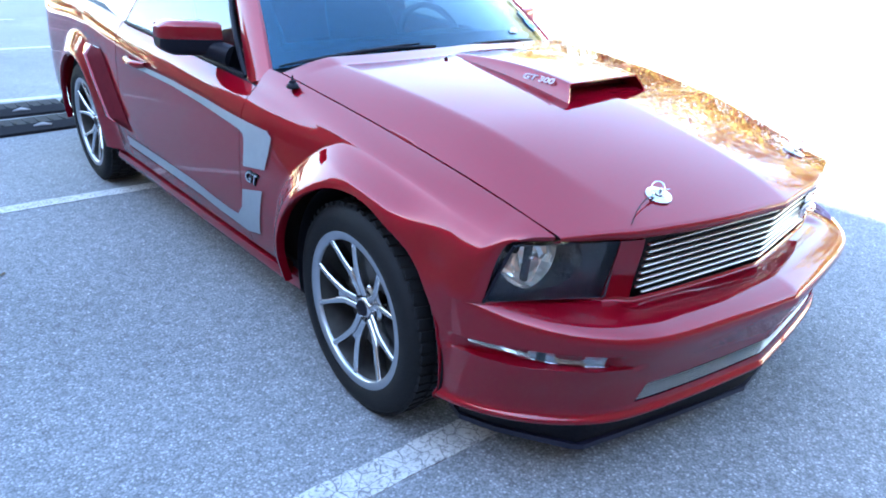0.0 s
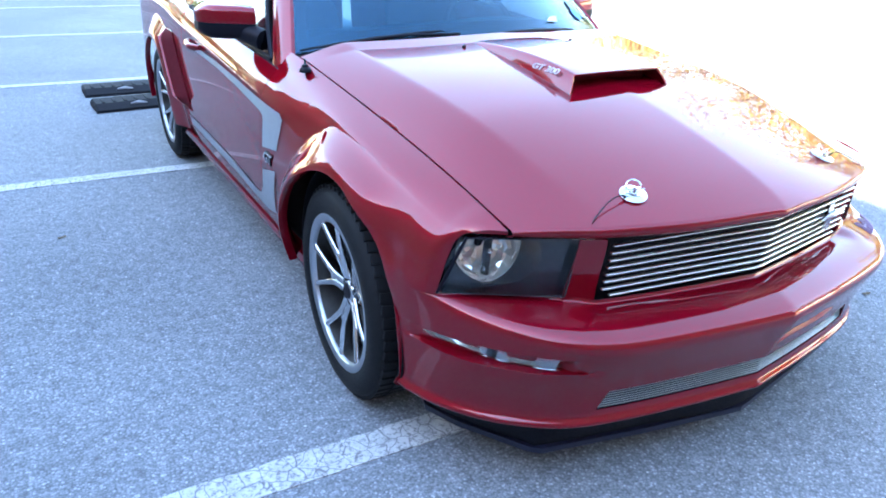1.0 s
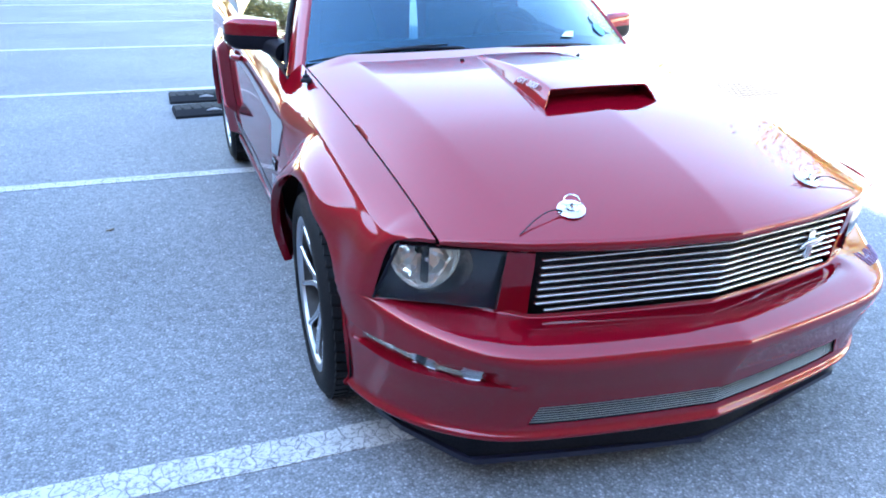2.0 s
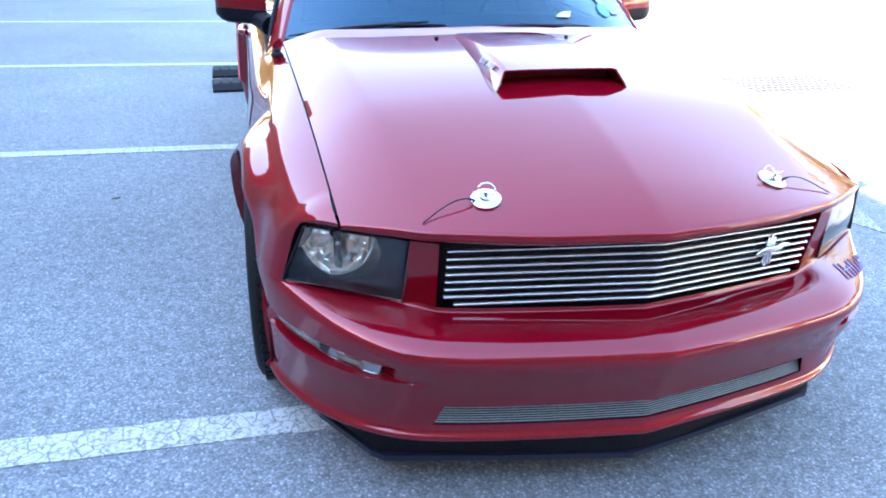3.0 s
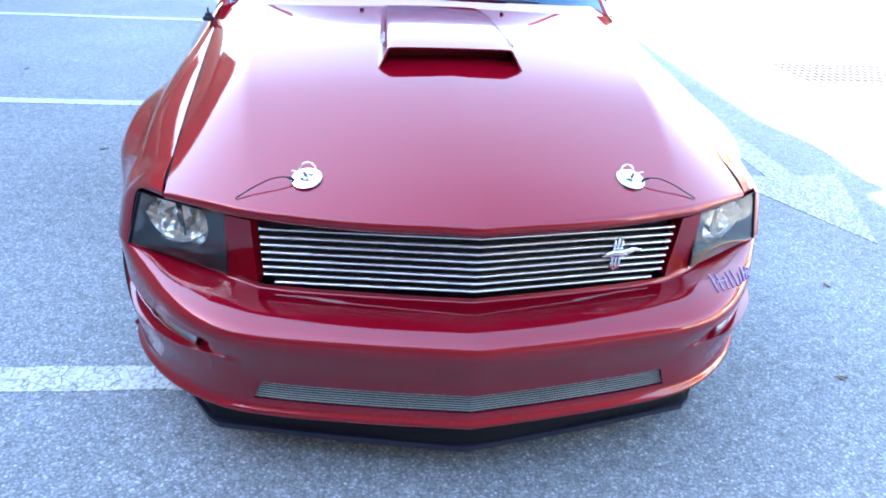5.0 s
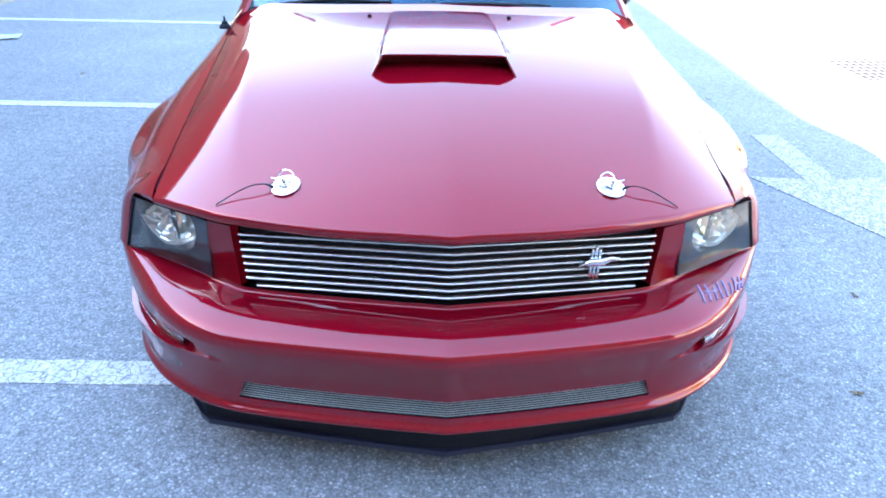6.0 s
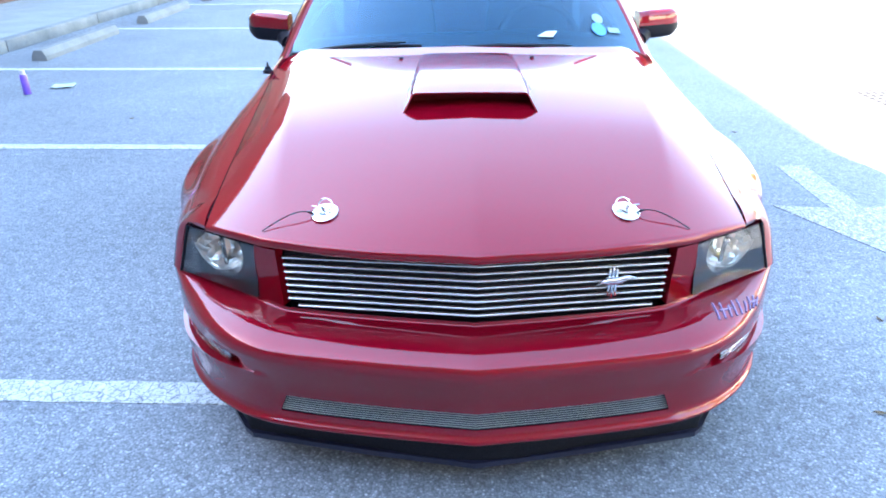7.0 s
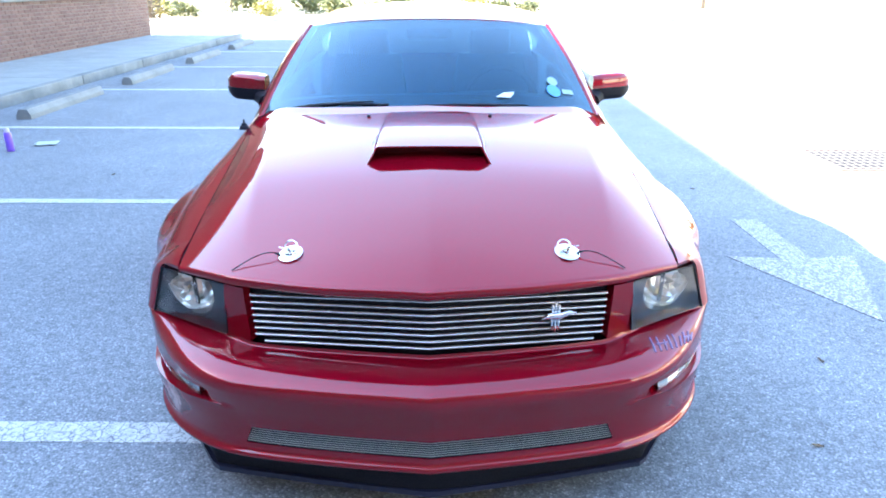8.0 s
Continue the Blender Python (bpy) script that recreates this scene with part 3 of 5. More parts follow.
def build_scoop(hood):
    """The ram-air scoop: a low wedge, its dark mouth closed by a maroon sheet."""
    bm = bmesh.new()
    rows = []
    mouth_y, end_y = 0.712, 1.30
    for t in np.linspace(0, 1, 26):
        y = mouth_y + (end_y - mouth_y) * t
        h = 0.043 * (1 - t ** 2.2) * (1 - 0.15 * t) + 0.001
        wt, wb = 0.172 - 0.012 * t, 0.204 - 0.032 * t
        base = hood_z(wb, y) - 0.002
        zt = hood_z(0, y) + h
        lean = 0.026 * (1 - t)
        side = [(-wb, y, base), (-(wb * 0.62 + wt * 0.38), y + lean * 0.3, base + 0.40 * (zt - base)), (-(wt + 0.003), y + lean, zt - 0.004), (-(wt - 0.003), y + lean, zt - 0.0005)]
        top = [(x, y + lean - 0.006 * (1 - t) * (1 - (x / wt) ** 2), zt + 0.003 * (1 - (x / wt) ** 2)) for x in np.linspace(-(wt - 0.012), wt - 0.012, 9)]
        rows.append(side + top + [(-x, yy, z) for x, yy, z in reversed(side)])
    grid(bm, rows)
    part("hood_scoop", bm, RED, hood, "red hood scoop with a darkened mouth", thick=0.005, sharp=35)
    # sheet across the mouth; its dark colour stands for the shade inside
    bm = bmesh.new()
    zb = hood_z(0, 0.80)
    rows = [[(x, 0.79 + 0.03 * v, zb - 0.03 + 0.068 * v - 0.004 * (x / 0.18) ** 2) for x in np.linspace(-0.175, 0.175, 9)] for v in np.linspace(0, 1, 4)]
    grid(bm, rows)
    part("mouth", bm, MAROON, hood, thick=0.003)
    # sloping sill of the mouth
    bm = bmesh.new()
    rows = []
    for x in np.linspace(-0.186, 0.186, 13):
        rows.append([(x, 0.722, hood_z(x, 0.722) + 0.0005), (x, 0.732, hood_z(x, 0.732) + 0.0022), (x, 0.750, hood_z(x, 0.750) + 0.0035), (x, 0.79, hood_z(x, 0.79) + 0.001)])
    grid(bm, rows)
    part("sill", bm, RED, hood)
    for sgn in (-1, 1):
        y = 0.865
        t = (y - mouth_y) / (end_y - mouth_y)
        h = 0.043 * (1 - t ** 2.2) * (1 - 0.15 * t)
        lo = Vector((0.204 - 0.032 * t, y, hood_z(0.2, y)))
        hi = Vector((0.175 - 0.012 * t, y, hood_z(0, y) + h - 0.004))
        mid = lo.lerp(hi, 0.60)
        up = (hi - lo).normalized()
        along = Vector((-0.05, 1, 0.02)).normalized()
        n = along.cross(up)
        if n.x < 0:
            n = -n
        along = up.cross(n)
        m = Matrix((along, up, n)).transposed().to_4x4()
        m.translation = mid + n * 0.004
        if sgn < 0:
            flip = Matrix.Diagonal((-1, 1, 1, 1))
            m = flip @ m @ flip
        text_on("lettering", "GT 300", 0.026, WHITE, hood, m @ Matrix.Diagonal((1.7, 1, 1, 1)), 0.0010, "white GT 300 lettering", 0.0004)


def build_grille():
    def at(x, z, off=0.0):
        return (x, 0.098 + 0.175 * abs(x) + 0.02 * step(0.72, 0.55, z) + off, z)
    bm = bmesh.new()
    xs = np.linspace(-0.485, 0.485, 41)
    grid(bm, [[at(x, max(z, 0.545), 0.05)[:2] + (z,) for x in xs] for z in (0.45, 0.545, 0.64, 0.735)])
    g = part("grille", bm, MATTE, CAR, "horizontal bright billet bars over a dark opening", thick=0.004)
    for i, z in enumerate(np.linspace(0.569, 0.714, 8)):
        half = 0.476 if i else 0.452
        bm = bmesh.new()
        rows = []
        for x in np.linspace(-half, half, 45):
            p = at(x, z - 0.015 * abs(x) / 0.48)
            rows.append([(p[0], p[1] + a, p[2] + b) for a, b in ((-0.0054, -0.0019), (-0.0052, 0.0003), (-0.0035, 0.0017), (-0.0005, 0.0023), (0.003, 0.0023), (0.003, -0.0020))])
        vs = grid(bm, rows, closed=True)
        for r in (vs[0], vs[-1]):
            bm.faces.new(r)
        part("bar", bm, BILLET, g)
    # chrome emblem, a plain shape on three upright bars
    bm = bmesh.new()
    c = at(0.335, 0.64, -0.012)
    for dx, h in ((-0.0085, 0.038), (0.0, 0.044), (0.0085, 0.038)):
        box(bm, (c[0] + dx - 0.0030, c[1] - 0.004, c[2] - h), (c[0] + dx + 0.0030, c[1] + 0.008, c[2] + h), bevel=0.002)
    tube(bm, [(c[0] + a, c[1] - 0.008, c[2] + b) for a, b in ((-0.038, -0.006), (-0.028, 0.003), (-0.014, 0.007), (0.013, 0.009), (0.034, 0.018), (0.054, 0.015))],
         [0.002, 0.005, 0.0095, 0.010, 0.0065, 0.003], 10)
    part("emblem", bm, CHROME, g, "small chrome emblem")


def quad_patch(corners, nu, nv, bulge=0.0, off=0.0):
    """Rows over four corners (inner top, outer top, outer bottom, inner bottom), swelling forwards."""
    a, b, c, d = (np.array(p, float) for p in corners)
    nrm = np.cross(b - a, d - a)
    nrm /= np.linalg.norm(nrm)
    if nrm[1] > 0:
        nrm = -nrm
    rows = []
    for j in np.linspace(0, 1, nv):
        row = []
        for i in np.linspace(0, 1, nu):
            p = (a * (1 - i) + b * i) * (1 - j) + (d * (1 - i) + c * i) * j
            row.append(tuple(p + nrm * (bulge * 16 * i * (1 - i) * j * (1 - j) + off)))
        rows.append(row)
    return rows


LAMP = [(0.549, 0.214, 0.712), (0.770, 0.362, 0.704), (0.826, 0.398, 0.553), (0.566, 0.226, 0.560)]


def build_headlight():
    for sgn in (1, -1):
        corners = [(x * sgn, y, z) for x, y, z in LAMP]
        bm = bmesh.new()
        rows = quad_patch(corners, 15, 11, 0.012)
        back = quad_patch(corners, 15, 11, 0.0, -0.16)
        # an open tub behind the lens
        edge = lambda r: r[0] + [q[-1] for q in r[1:-1]] + r[-1][::-1] + [q[0] for q in r[-2:0:-1]]
        rim, floor_ring = edge(quad_patch(corners, 15, 11, 0.0, -0.002)), edge(back)
        grid(bm, [rim, floor_ring], closed=True)
        grid(bm, back)
        bmesh.ops.remove_doubles(bm, verts=bm.verts, dist=1e-5)
        h = part("headlight", bm, SMOKE, CAR, "clear-lensed headlight with a smoked surround and round reflector", thick=0.003)
        bm = bmesh.new()
        grid(bm, rows)
        ln = part("lens", bm, LENS, h, thick=0.003)
        ln.visible_shadow = False
        # dark face plate with a round opening, and the bright bowl behind it
        cx, cz, rad = 0.692, 0.655, 0.086
        (x0, y0, z0), (x1, y1, z1), (x2, y2, z2), (x3, y3, z3) = LAMP
        slope = (y1 - y0) / (x1 - x0)

        def inside(x, z, inset):
            z = min(max(z, z3 + (z2 - z3) * (x - x3) / (x2 - x3) + inset), z0 + (z1 - z0) * (x - x0) / (x1 - x0) - inset)
            t = (z0 - z) / (z0 - z3)
            return min(max(x, x0 + (x3 - x0) * t + inset), x1 + (x2 - x1) * t - inset), z

        def plate(x, z, deep):
            return Vector((sgn * x, y0 + slope * (x - x0) - 0.09 * (z - z0) + deep, z))
        def rim_at(x, z, more=0.0):
            """The bowl's rim stands square to the car, so that its outer side lies deep behind the lens."""
            return Vector((sgn * x, max(plate(x, z, 0.030).y, 0.366) + more, z))
        ring = np.linspace(0, 2 * math.pi, 72, endpoint=False)
        hole = [inside(cx + rad * math.cos(a), cz + rad * math.sin(a), 0.006) for a in ring]
        outer = [inside(cx + 0.5 * math.cos(a), cz + 0.5 * math.sin(a), 0.001) for a in ring]
        bm = bmesh.new()
        grid(bm, [[plate(x, z, 0.030) for x, z in outer], [plate(x, z, 0.026) for x, z in hole], [rim_at(x, z, 0.004) for x, z in hole]], closed=True)
        part("bezel", bm, SMOKE, h, "smoked face plate", thick=0.002)
        bm = bmesh.new()
        rows2 = []
        facet = random.Random(3)
        yb = 0.428
        for t in np.linspace(0, 1, 8):
            s = math.sqrt(1 - t * t * 0.97)
            rows2.append([(sgn * (cx + (x - cx) * s), rim_at(x, z).y * (1 - t) + yb * t + (facet.uniform(-0.009, 0.009) if 0 < t < 1 else 0), cz + (z - cz) * s) for x, z in hole[::3]])
        grid(bm, rows2, closed=True)
        part("reflector", bm, REFLECT, h, "faceted bright bowl", smooth=False, thick=0.002)
        bm = bmesh.new()
        rows2 = []
        for z in np.linspace(cz - rad * 0.97, z0 - 0.010, 7):
            rows2.append([plate(cx + dx, z, dy) for dx, dy in ((-0.009, 0.072), (-0.007, 0.068), (0.0, 0.066), (0.007, 0.068), (0.009, 0.072))])
        grid(bm, rows2)
        part("bulb_shield", bm, SMOKE, h, thick=0.002)
        bm = bmesh.new()
        bmesh.ops.create_uvsphere(bm, u_segments=14, v_segments=10, radius=0.007, matrix=Matrix.Translation(plate(cx, cz - 0.006, 0.058)))
        part("bulb_tip", bm, CHROME, h)
        # black moulding at the outer end
        bm = bmesh.new()
        a, b = Vector(corners[1]), Vector(corners[2])
        tube(bm, [a.lerp(b, t) for t in np.linspace(0.0, 1.0, 8)], 0.004, 8)
        part("seal", bm, BLACK, h)


def build_nose_panels():
    """The red cheeks between grille and headlights, and the strip over the lamps."""
    for sgn in (1, -1):
        bm = bmesh.new()
        rows = []
        for z in np.linspace(0.548, 0.716, 9):
            t = (z - 0.548) / 0.168
            row = []
            for u in np.linspace(0, 1, 8):
                x = (0.480 + 0.004 * t) + (0.088 - 0.020 * t) * u
                y0 = 0.098 + 0.175 * x + 0.02 * step(0.72, 0.55, z)
                row.append((sgn * x, y0 + 0.035 * step(0.15, 0.0, u) + 0.022 * u - 0.004, z))
            rows.append(row)
        grid(bm, rows)
        part("nose_cheek", bm, RED, CAR, thick=0.004)


def build_fenders():
    low = lambda y: max(arch_z(y), 0.551 if y < HUB_F - 0.2 else 0)
    Y0, N = 0.43, 44
    bm = flank(Y0, 1.617, low, n=N, step_y=0.011)
    xc, zc, xs, zs = cut_x(Y0), cut_z(Y0), sh_x(Y0), sh_z(Y0)
    # run forward to a lip round the headlight's outer end
    edge = spline([(0.7005, 0.296, 0.734), (0.742, 0.338, 0.727), (0.779, 0.377, 0.704), (0.800, 0.391, 0.655), (0.828, 0.399, 0.551)], 201)
    stations = [(0.30 * u, Vector((xc + (xs - xc) * u, Y0, zc + (zs - zc) * (u * 0.55 + 0.45 * u * u)))) for u in np.linspace(0, 1, 7)[:-1]]
    stations += [(0.30 + 0.70 * t, Vector((side_x(Y0, zs + (0.551 - zs) * t), Y0, zs + (0.551 - zs) * t))) for t in np.linspace(0, 1, N)]
    rows = []
    for s, k in stations:
        f = Vector(edge[int(round(s * 200))])
        w = step(0.45, 0.15, s)
        row = [f + Vector((-0.010, 0.020, -0.022 * w)), f + Vector((-0.001, 0.002, -0.010 * w))]
        rows.append(row + [f.lerp(k, t) + Vector((0.003, -0.002, 0.003)) * math.sin(math.pi * t) for t in np.linspace(0, 1, 9)])
    grid(bm, rows)
    bmesh.ops.remove_doubles(bm, verts=bm.verts, dist=0.0012)
    both("front_fender", bm, RED, CAR, thick=0.003, sharp=40)


def build_arch_liners():
    for hy in (HUB_F, HUB_R):
        bm = bmesh.new()
        rows = []
        for x in (0.56, 0.72, 0.872):
            rows.append([(x, hy - (ARCH + 0.004) * math.cos(a), max(HUB_Z + (ARCH + 0.004) * math.sin(a), 0.24)) for a in np.linspace(-0.45, math.pi + 0.45, 40)])
        grid(bm, rows)
        ring = [(0.56, hy - (ARCH + 0.004) * math.cos(a), max(HUB_Z + (ARCH + 0.004) * math.sin(a), 0.24)) for a in np.linspace(-0.45, math.pi + 0.45, 40)]
        bm.faces.new([bm.verts.new(p) for p in ring])
        both("wheel_arch_liner", bm, MATTE, CAR, thick=0.003)


def build_sides():
    bm = flank(1.621, 2.945, top=False, n=30)
    d1, d2 = both("door", bm, RED, CAR, thick=0.004)
    bm = flank(2.951, 4.70, top=False)
    both("quarter_panel", bm, RED, CAR, thick=0.004)
    # sill
    bm = bmesh.new()
    rows = []
    for y in np.linspace(HUB_F + ARCH - 0.022, HUB_R - ARCH - 0.02, 30):
        x = side_l(y)
        rows.append([(x - 0.022, y, 0.268), (x + 0.004, y, 0.260), (x + 0.010, y, 0.238), (x, y, 0.212), (x - 0.05, y, 0.196), (x - 0.10, y, 0.190)])
    grid(bm, rows)
    both("sill", bm, RED, CAR, thick=0.004)
    bm = bmesh.new()
    grid(bm, [[(side_l(y) - dx, y, z) for dx, z in ((0.022, 0.305), (0.026, 0.27), (0.030, 0.235))] for y in np.linspace(HUB_F + ARCH - 0.022, HUB_R - ARCH - 0.02, 30)])
    both("sill_gap", bm, MATTE, CAR, thick=0.004)
    return d1, d2


def build_stripes():
    def band(pairs):
        """A decal between an inner and an outer edge, given as pairs of (y, z)."""
        bm, rows = bmesh.new(), []
        for (a, b), (c, d) in zip(pairs, pairs[1:]):
            for t in np.linspace(0, 1, 9)[:-1 if (c, d) != pairs[-1] else None]:
                p = [np.array(a) * (1 - t) + np.array(c) * t, np.array(b) * (1 - t) + np.array(d) * t]
                row = []
                for s in np.linspace(0, 1, 7):
                    y, z = p[0] * (1 - s) + p[1] * s
                    row.append((side_x(y, z) + 0.0025, y, z))
                rows.append(row)
        grid(bm, rows)
        both("side_stripe", bm, SILVER, CAR, "silver vinyl side stripe")
        # dark keyline just outside its outer edge
        bm, line = bmesh.new(), []
        for (a, b), (c, d) in zip(pairs, pairs[1:]):
            for t in np.linspace(0, 1, 9)[:-1 if (c, d) != pairs[-1] else None]:
                inner, outer = np.array(a) * (1 - t) + np.array(c) * t, np.array(b) * (1 - t) + np.array(d) * t
                w = (outer - inner) / np.linalg.norm(outer - inner)
                line.append([(side_x(*(outer + w * q)) + 0.0022, *(outer + w * q)) for q in (0.006, 0.0085, 0.011)])
        grid(bm, line)
        both("keyline", bm, MAROON, CAR, "thin dark line beside the stripe")
    band([((2.74, 0.784), (2.74, 0.804)), ((2.25, 0.774), (2.25, 0.797)), ((1.96, 0.758), (1.957, 0.785)), ((1.713, 0.738), (1.69, 0.770)), ((1.62, 0.729), (1.50, 0.764)),
          ((1.59, 0.720), (1.43, 0.762)), ((1.580, 0.705), (1.398, 0.745)), ((1.580, 0.66), (1.402, 0.70)), ((1.587, 0.604), (1.422, 0.632))])
    band([((1.604, 0.513), (1.446, 0.550)), ((1.630, 0.435), (1.480, 0.455)), ((1.68, 0.392), (1.515, 0.362)), ((1.76, 0.388), (1.62, 0.338)), ((1.9, 0.395), (1.88, 0.345)), ((2.1, 0.408), (2.06, 0.356)), ((2.93, 0.412), (2.93, 0.362))])
    for sgn in (-1, 1):
        y, z = 1.525, 0.576
        m = Matrix.Translation((sgn * (side_x(y, z) + 0.004), y, z)) @ pose(0, 0, 0, 90, 0, 90 * sgn)
        text_on("badge_shadow", "GT", 0.058, BLACK, CAR, Matrix.Translation((sgn * -0.0012, 0, 0)) @ m @ Matrix.Diagonal((1.15, 1, 1, 1)), 0.002, "black edge round the badge", 0.0035)
        text_on("badge", "GT", 0.058, CHROME, CAR, m @ Matrix.Diagonal((1.15, 1, 1, 1)), 0.003, "chrome GT badge")


def build_side_scoop():
    skin, dark = [], []
    for t in np.linspace(0, 1, 18):
        y, z = 3.30 - 0.36 * t, 0.80 - 0.35 * t
        x = side_x(y, z)
        o = min(1.0, 8 * t + 0.1, 8 * (1 - t) + 0.1)
        skin.append([(x + 0.046 * o, y + 0.022, z), (x + 0.055 * o, y + 0.026, z), (x + 0.054 * o, y + 0.05, z), (x + 0.036 * o, y + 0.13, z), (x + 0.001, y + 0.26, z - 0.01)])
        dark.append([(x + 0.003, y - 0.11, z), (x + 0.022 * o, y - 0.05, z), (x + 0.045 * o, y + 0.022, z)])
    bm = bmesh.new()
    grid(bm, skin)
    for sk, dk in ((skin[0], dark[0]), (skin[-1], dark[-1])):
        bm.faces.new([bm.verts.new(p) for p in dk[:2] + sk])
    # dark sheet up to the lip, coloured like the shade of an opening
    inlet = bmesh.new()
    grid(inlet, dark)
    both("side_scoop", bm, RED, CAR, "red quarter scoop with a dark inlet", thick=0.003)
    both("inlet", inlet, MAROON, CAR, thick=0.002)


# ---- glasshouse ----
def ws_point(u, v):
    """The windscreen: u across from -1 to 1, v from the cowl up to the roof."""
    xb, xt = 0.770, 0.600
    a = abs(u)
    b = Vector((u * xb, 1.405 + 0.245 * a ** 2.3, 0.994 - 0.078 * a ** 2.3))
    t = Vector((u * xt, 1.985 + 0.135 * a ** 2.3, 1.312 - 0.036 * a ** 2.3))
    p = b.lerp(t, v)
    p.z += 0.020 * math.sin(math.pi * v)
    p.y -= 0.01 * math.sin(math.pi * v)
    return p


def roof_point(u, v):
    """The roof: u across, v from the screen's top to the rear screen."""
    y = 1.985 + 0.135 * abs(u) ** 2.3 * (1 - v) + (3.02 - 1.985) * v
    w = 0.600 - 0.02 * v
    z = 1.312 + 0.075 * math.sin(math.pi * 0.8 * v) - 0.02 * v
    return Vector((u * w, y, z - (0.036 + 0.03 * v) * abs(u) ** 2.3 - 0.016 * abs(u) ** 8))


def build_glasshouse():
    us = np.linspace(-1, 1, 33)
    bm = bmesh.new()
    grid(bm, [[ws_point(u * 0.96, v) for u in us] for v in np.linspace(0.0, 0.985, 15)])
    w = part("windshield", bm, GLASS, CAR, "raked windscreen tinted with the sky's blue reflection", thick=0.005)
    w.visible_shadow = False
    # dark ceramic border on its inner face
    bm = bmesh.new()
    for lo, hi in ((-0.96, -0.90), (0.90, 0.96)):
        grid(bm, [[ws_point(lo + (hi - lo) * t, v) + Vector((0, 0.006, -0.006)) for t in np.linspace(0, 1, 3)] for v in np.linspace(0.0, 0.985, 15)])
    grid(bm, [[ws_point(u * 0.96, v) + Vector((0, 0.006, -0.006)) for u in us] for v in (-0.05, 0.0, 0.06, 0.11)])
    part("border", bm, MATTE, w)
    bm = bmesh.new()
    grid(bm, [[roof_point(u, v) for u in us] for v in np.linspace(0.004, 1, 24)])
    part("roof", bm, RED, CAR, thick=0.02)
    # front pillars
    bm = bmesh.new()
    rows = []
    for v in np.linspace(-0.06, 1.0, 16):
        a, b = ws_point(0.955, v), ws_point(1.0, v)
        o = Vector((0.024, 0.030, -0.012))
        rows.append([a + Vector((0, 0.003, 0.001)), a.lerp(b, 0.4) + Vector((0, -0.006, 0.006)), b + Vector((0.002, 0, 0.003)), b + o, b + o + Vector((0.004, 0.03, -0.02)), a + Vector((0.0, 0.06, -0.03))])
    grid(bm, rows, closed=True)
    both("front_pillar", bm, RED, CAR)
    # side glass and its frame
    bm = bmesh.new()
    rows = []
    for v in np.linspace(0, 1, 10):
        p0, p1 = ws_point(1.0, 0.0) + Vector((0.024, 0.075, -0.028)), ws_point(1.0, 0.96) + Vector((0.022, 0.055, -0.02))
        q0, q1 = Vector((0.835, 2.90, 0.955)), Vector((0.608, 2.80, 1.268))
        a, b = p0.lerp(p1, v), q0.lerp(q1, v)
        rows.append([a.lerp(b, t) + Vector((0.02 * math.sin(math.pi * v), 0, 0)) for t in np.linspace(0, 1, 12)])
    grid(bm, rows)
    for g in both("side_window", bm, SIDEGLASS, CAR, thick=0.004):
        g.visible_shadow = False
    bm = bmesh.new()
    tube(bm, [r[0] for r in rows] + rows[-1][1:], 0.010, 8)
    tube(bm, rows[0], 0.009, 8)
    both("window_seal", bm, BLACK, CAR)
    # sail panels, rear screen, deck
    bm = bmesh.new()
    rows = []
    for v in np.linspace(0, 1, 10):
        q0, q1 = Vector((0.835, 2.91, 0.955)), Vector((0.608, 2.81, 1.268))
        r0, r1 = Vector((0.78, 3.95, 1.0)), roof_point(1.0, 1.0)
        a, b = q0.lerp(q1, v), r0.lerp(r1, v)
        rows.append([a.lerp(b, t) + Vector((0.02 * math.sin(math.pi * v), 0, 0)) for t in np.linspace(0, 1, 12)])
    grid(bm, rows)
    both("rear_pillar", bm, RED, CAR, thick=0.01)
    bm = bmesh.new()
    grid(bm, [[Vector((u * (0.590 + 0.155 * v), 3.02 + 0.72 * v, 1.334 - 0.066 * abs(u) ** 2.3 * (1 - v) - 0.03 * abs(u) ** 2.3 * v - 0.31 * v - 0.02 * v * v)) for u in us] for v in np.linspace(0, 1, 10)])
    g = part("rear_window", bm, DARKGLASS, CAR, thick=0.005)
    g.visible_shadow = False
    bm = bmesh.new()
    rows = []
    for y in np.linspace(3.72, 4.72, 14):
        rows.append([(u * sh_x(y), y, sh_z(y) + 0.03 * (1 - u * u) + 0.01) for u in us])
    rows.append([(u * 0.74, 4.76, 0.80) for u in us])
    rows.append([(u * 0.74, 4.77, 0.45) for u in us])
    rows.append([(u * 0.74, 4.72, 0.22) for u in us])
    grid(bm, rows)
    part("trunk_lid", bm, RED, CAR, thick=0.004)
    # belt panel between the hood's rear, the doors' tops and the glass
    bm = bmesh.new()
    rows = []
    for y in np.linspace(1.621, 3.95, 30):
        rows.append([(sh_x(y), y, sh_z(y)), (sh_x(y) - 0.02, y, sh_z(y) + 0.004), (min(sh_x(y) - 0.03, 0.805 + 0.03 * (y - 1.7) / 1.2), y, sh_z(y) - 0.002 + 0.012)])
    grid(bm, rows)
    both("belt_moulding", bm, BLACK, CAR, thick=0.003)


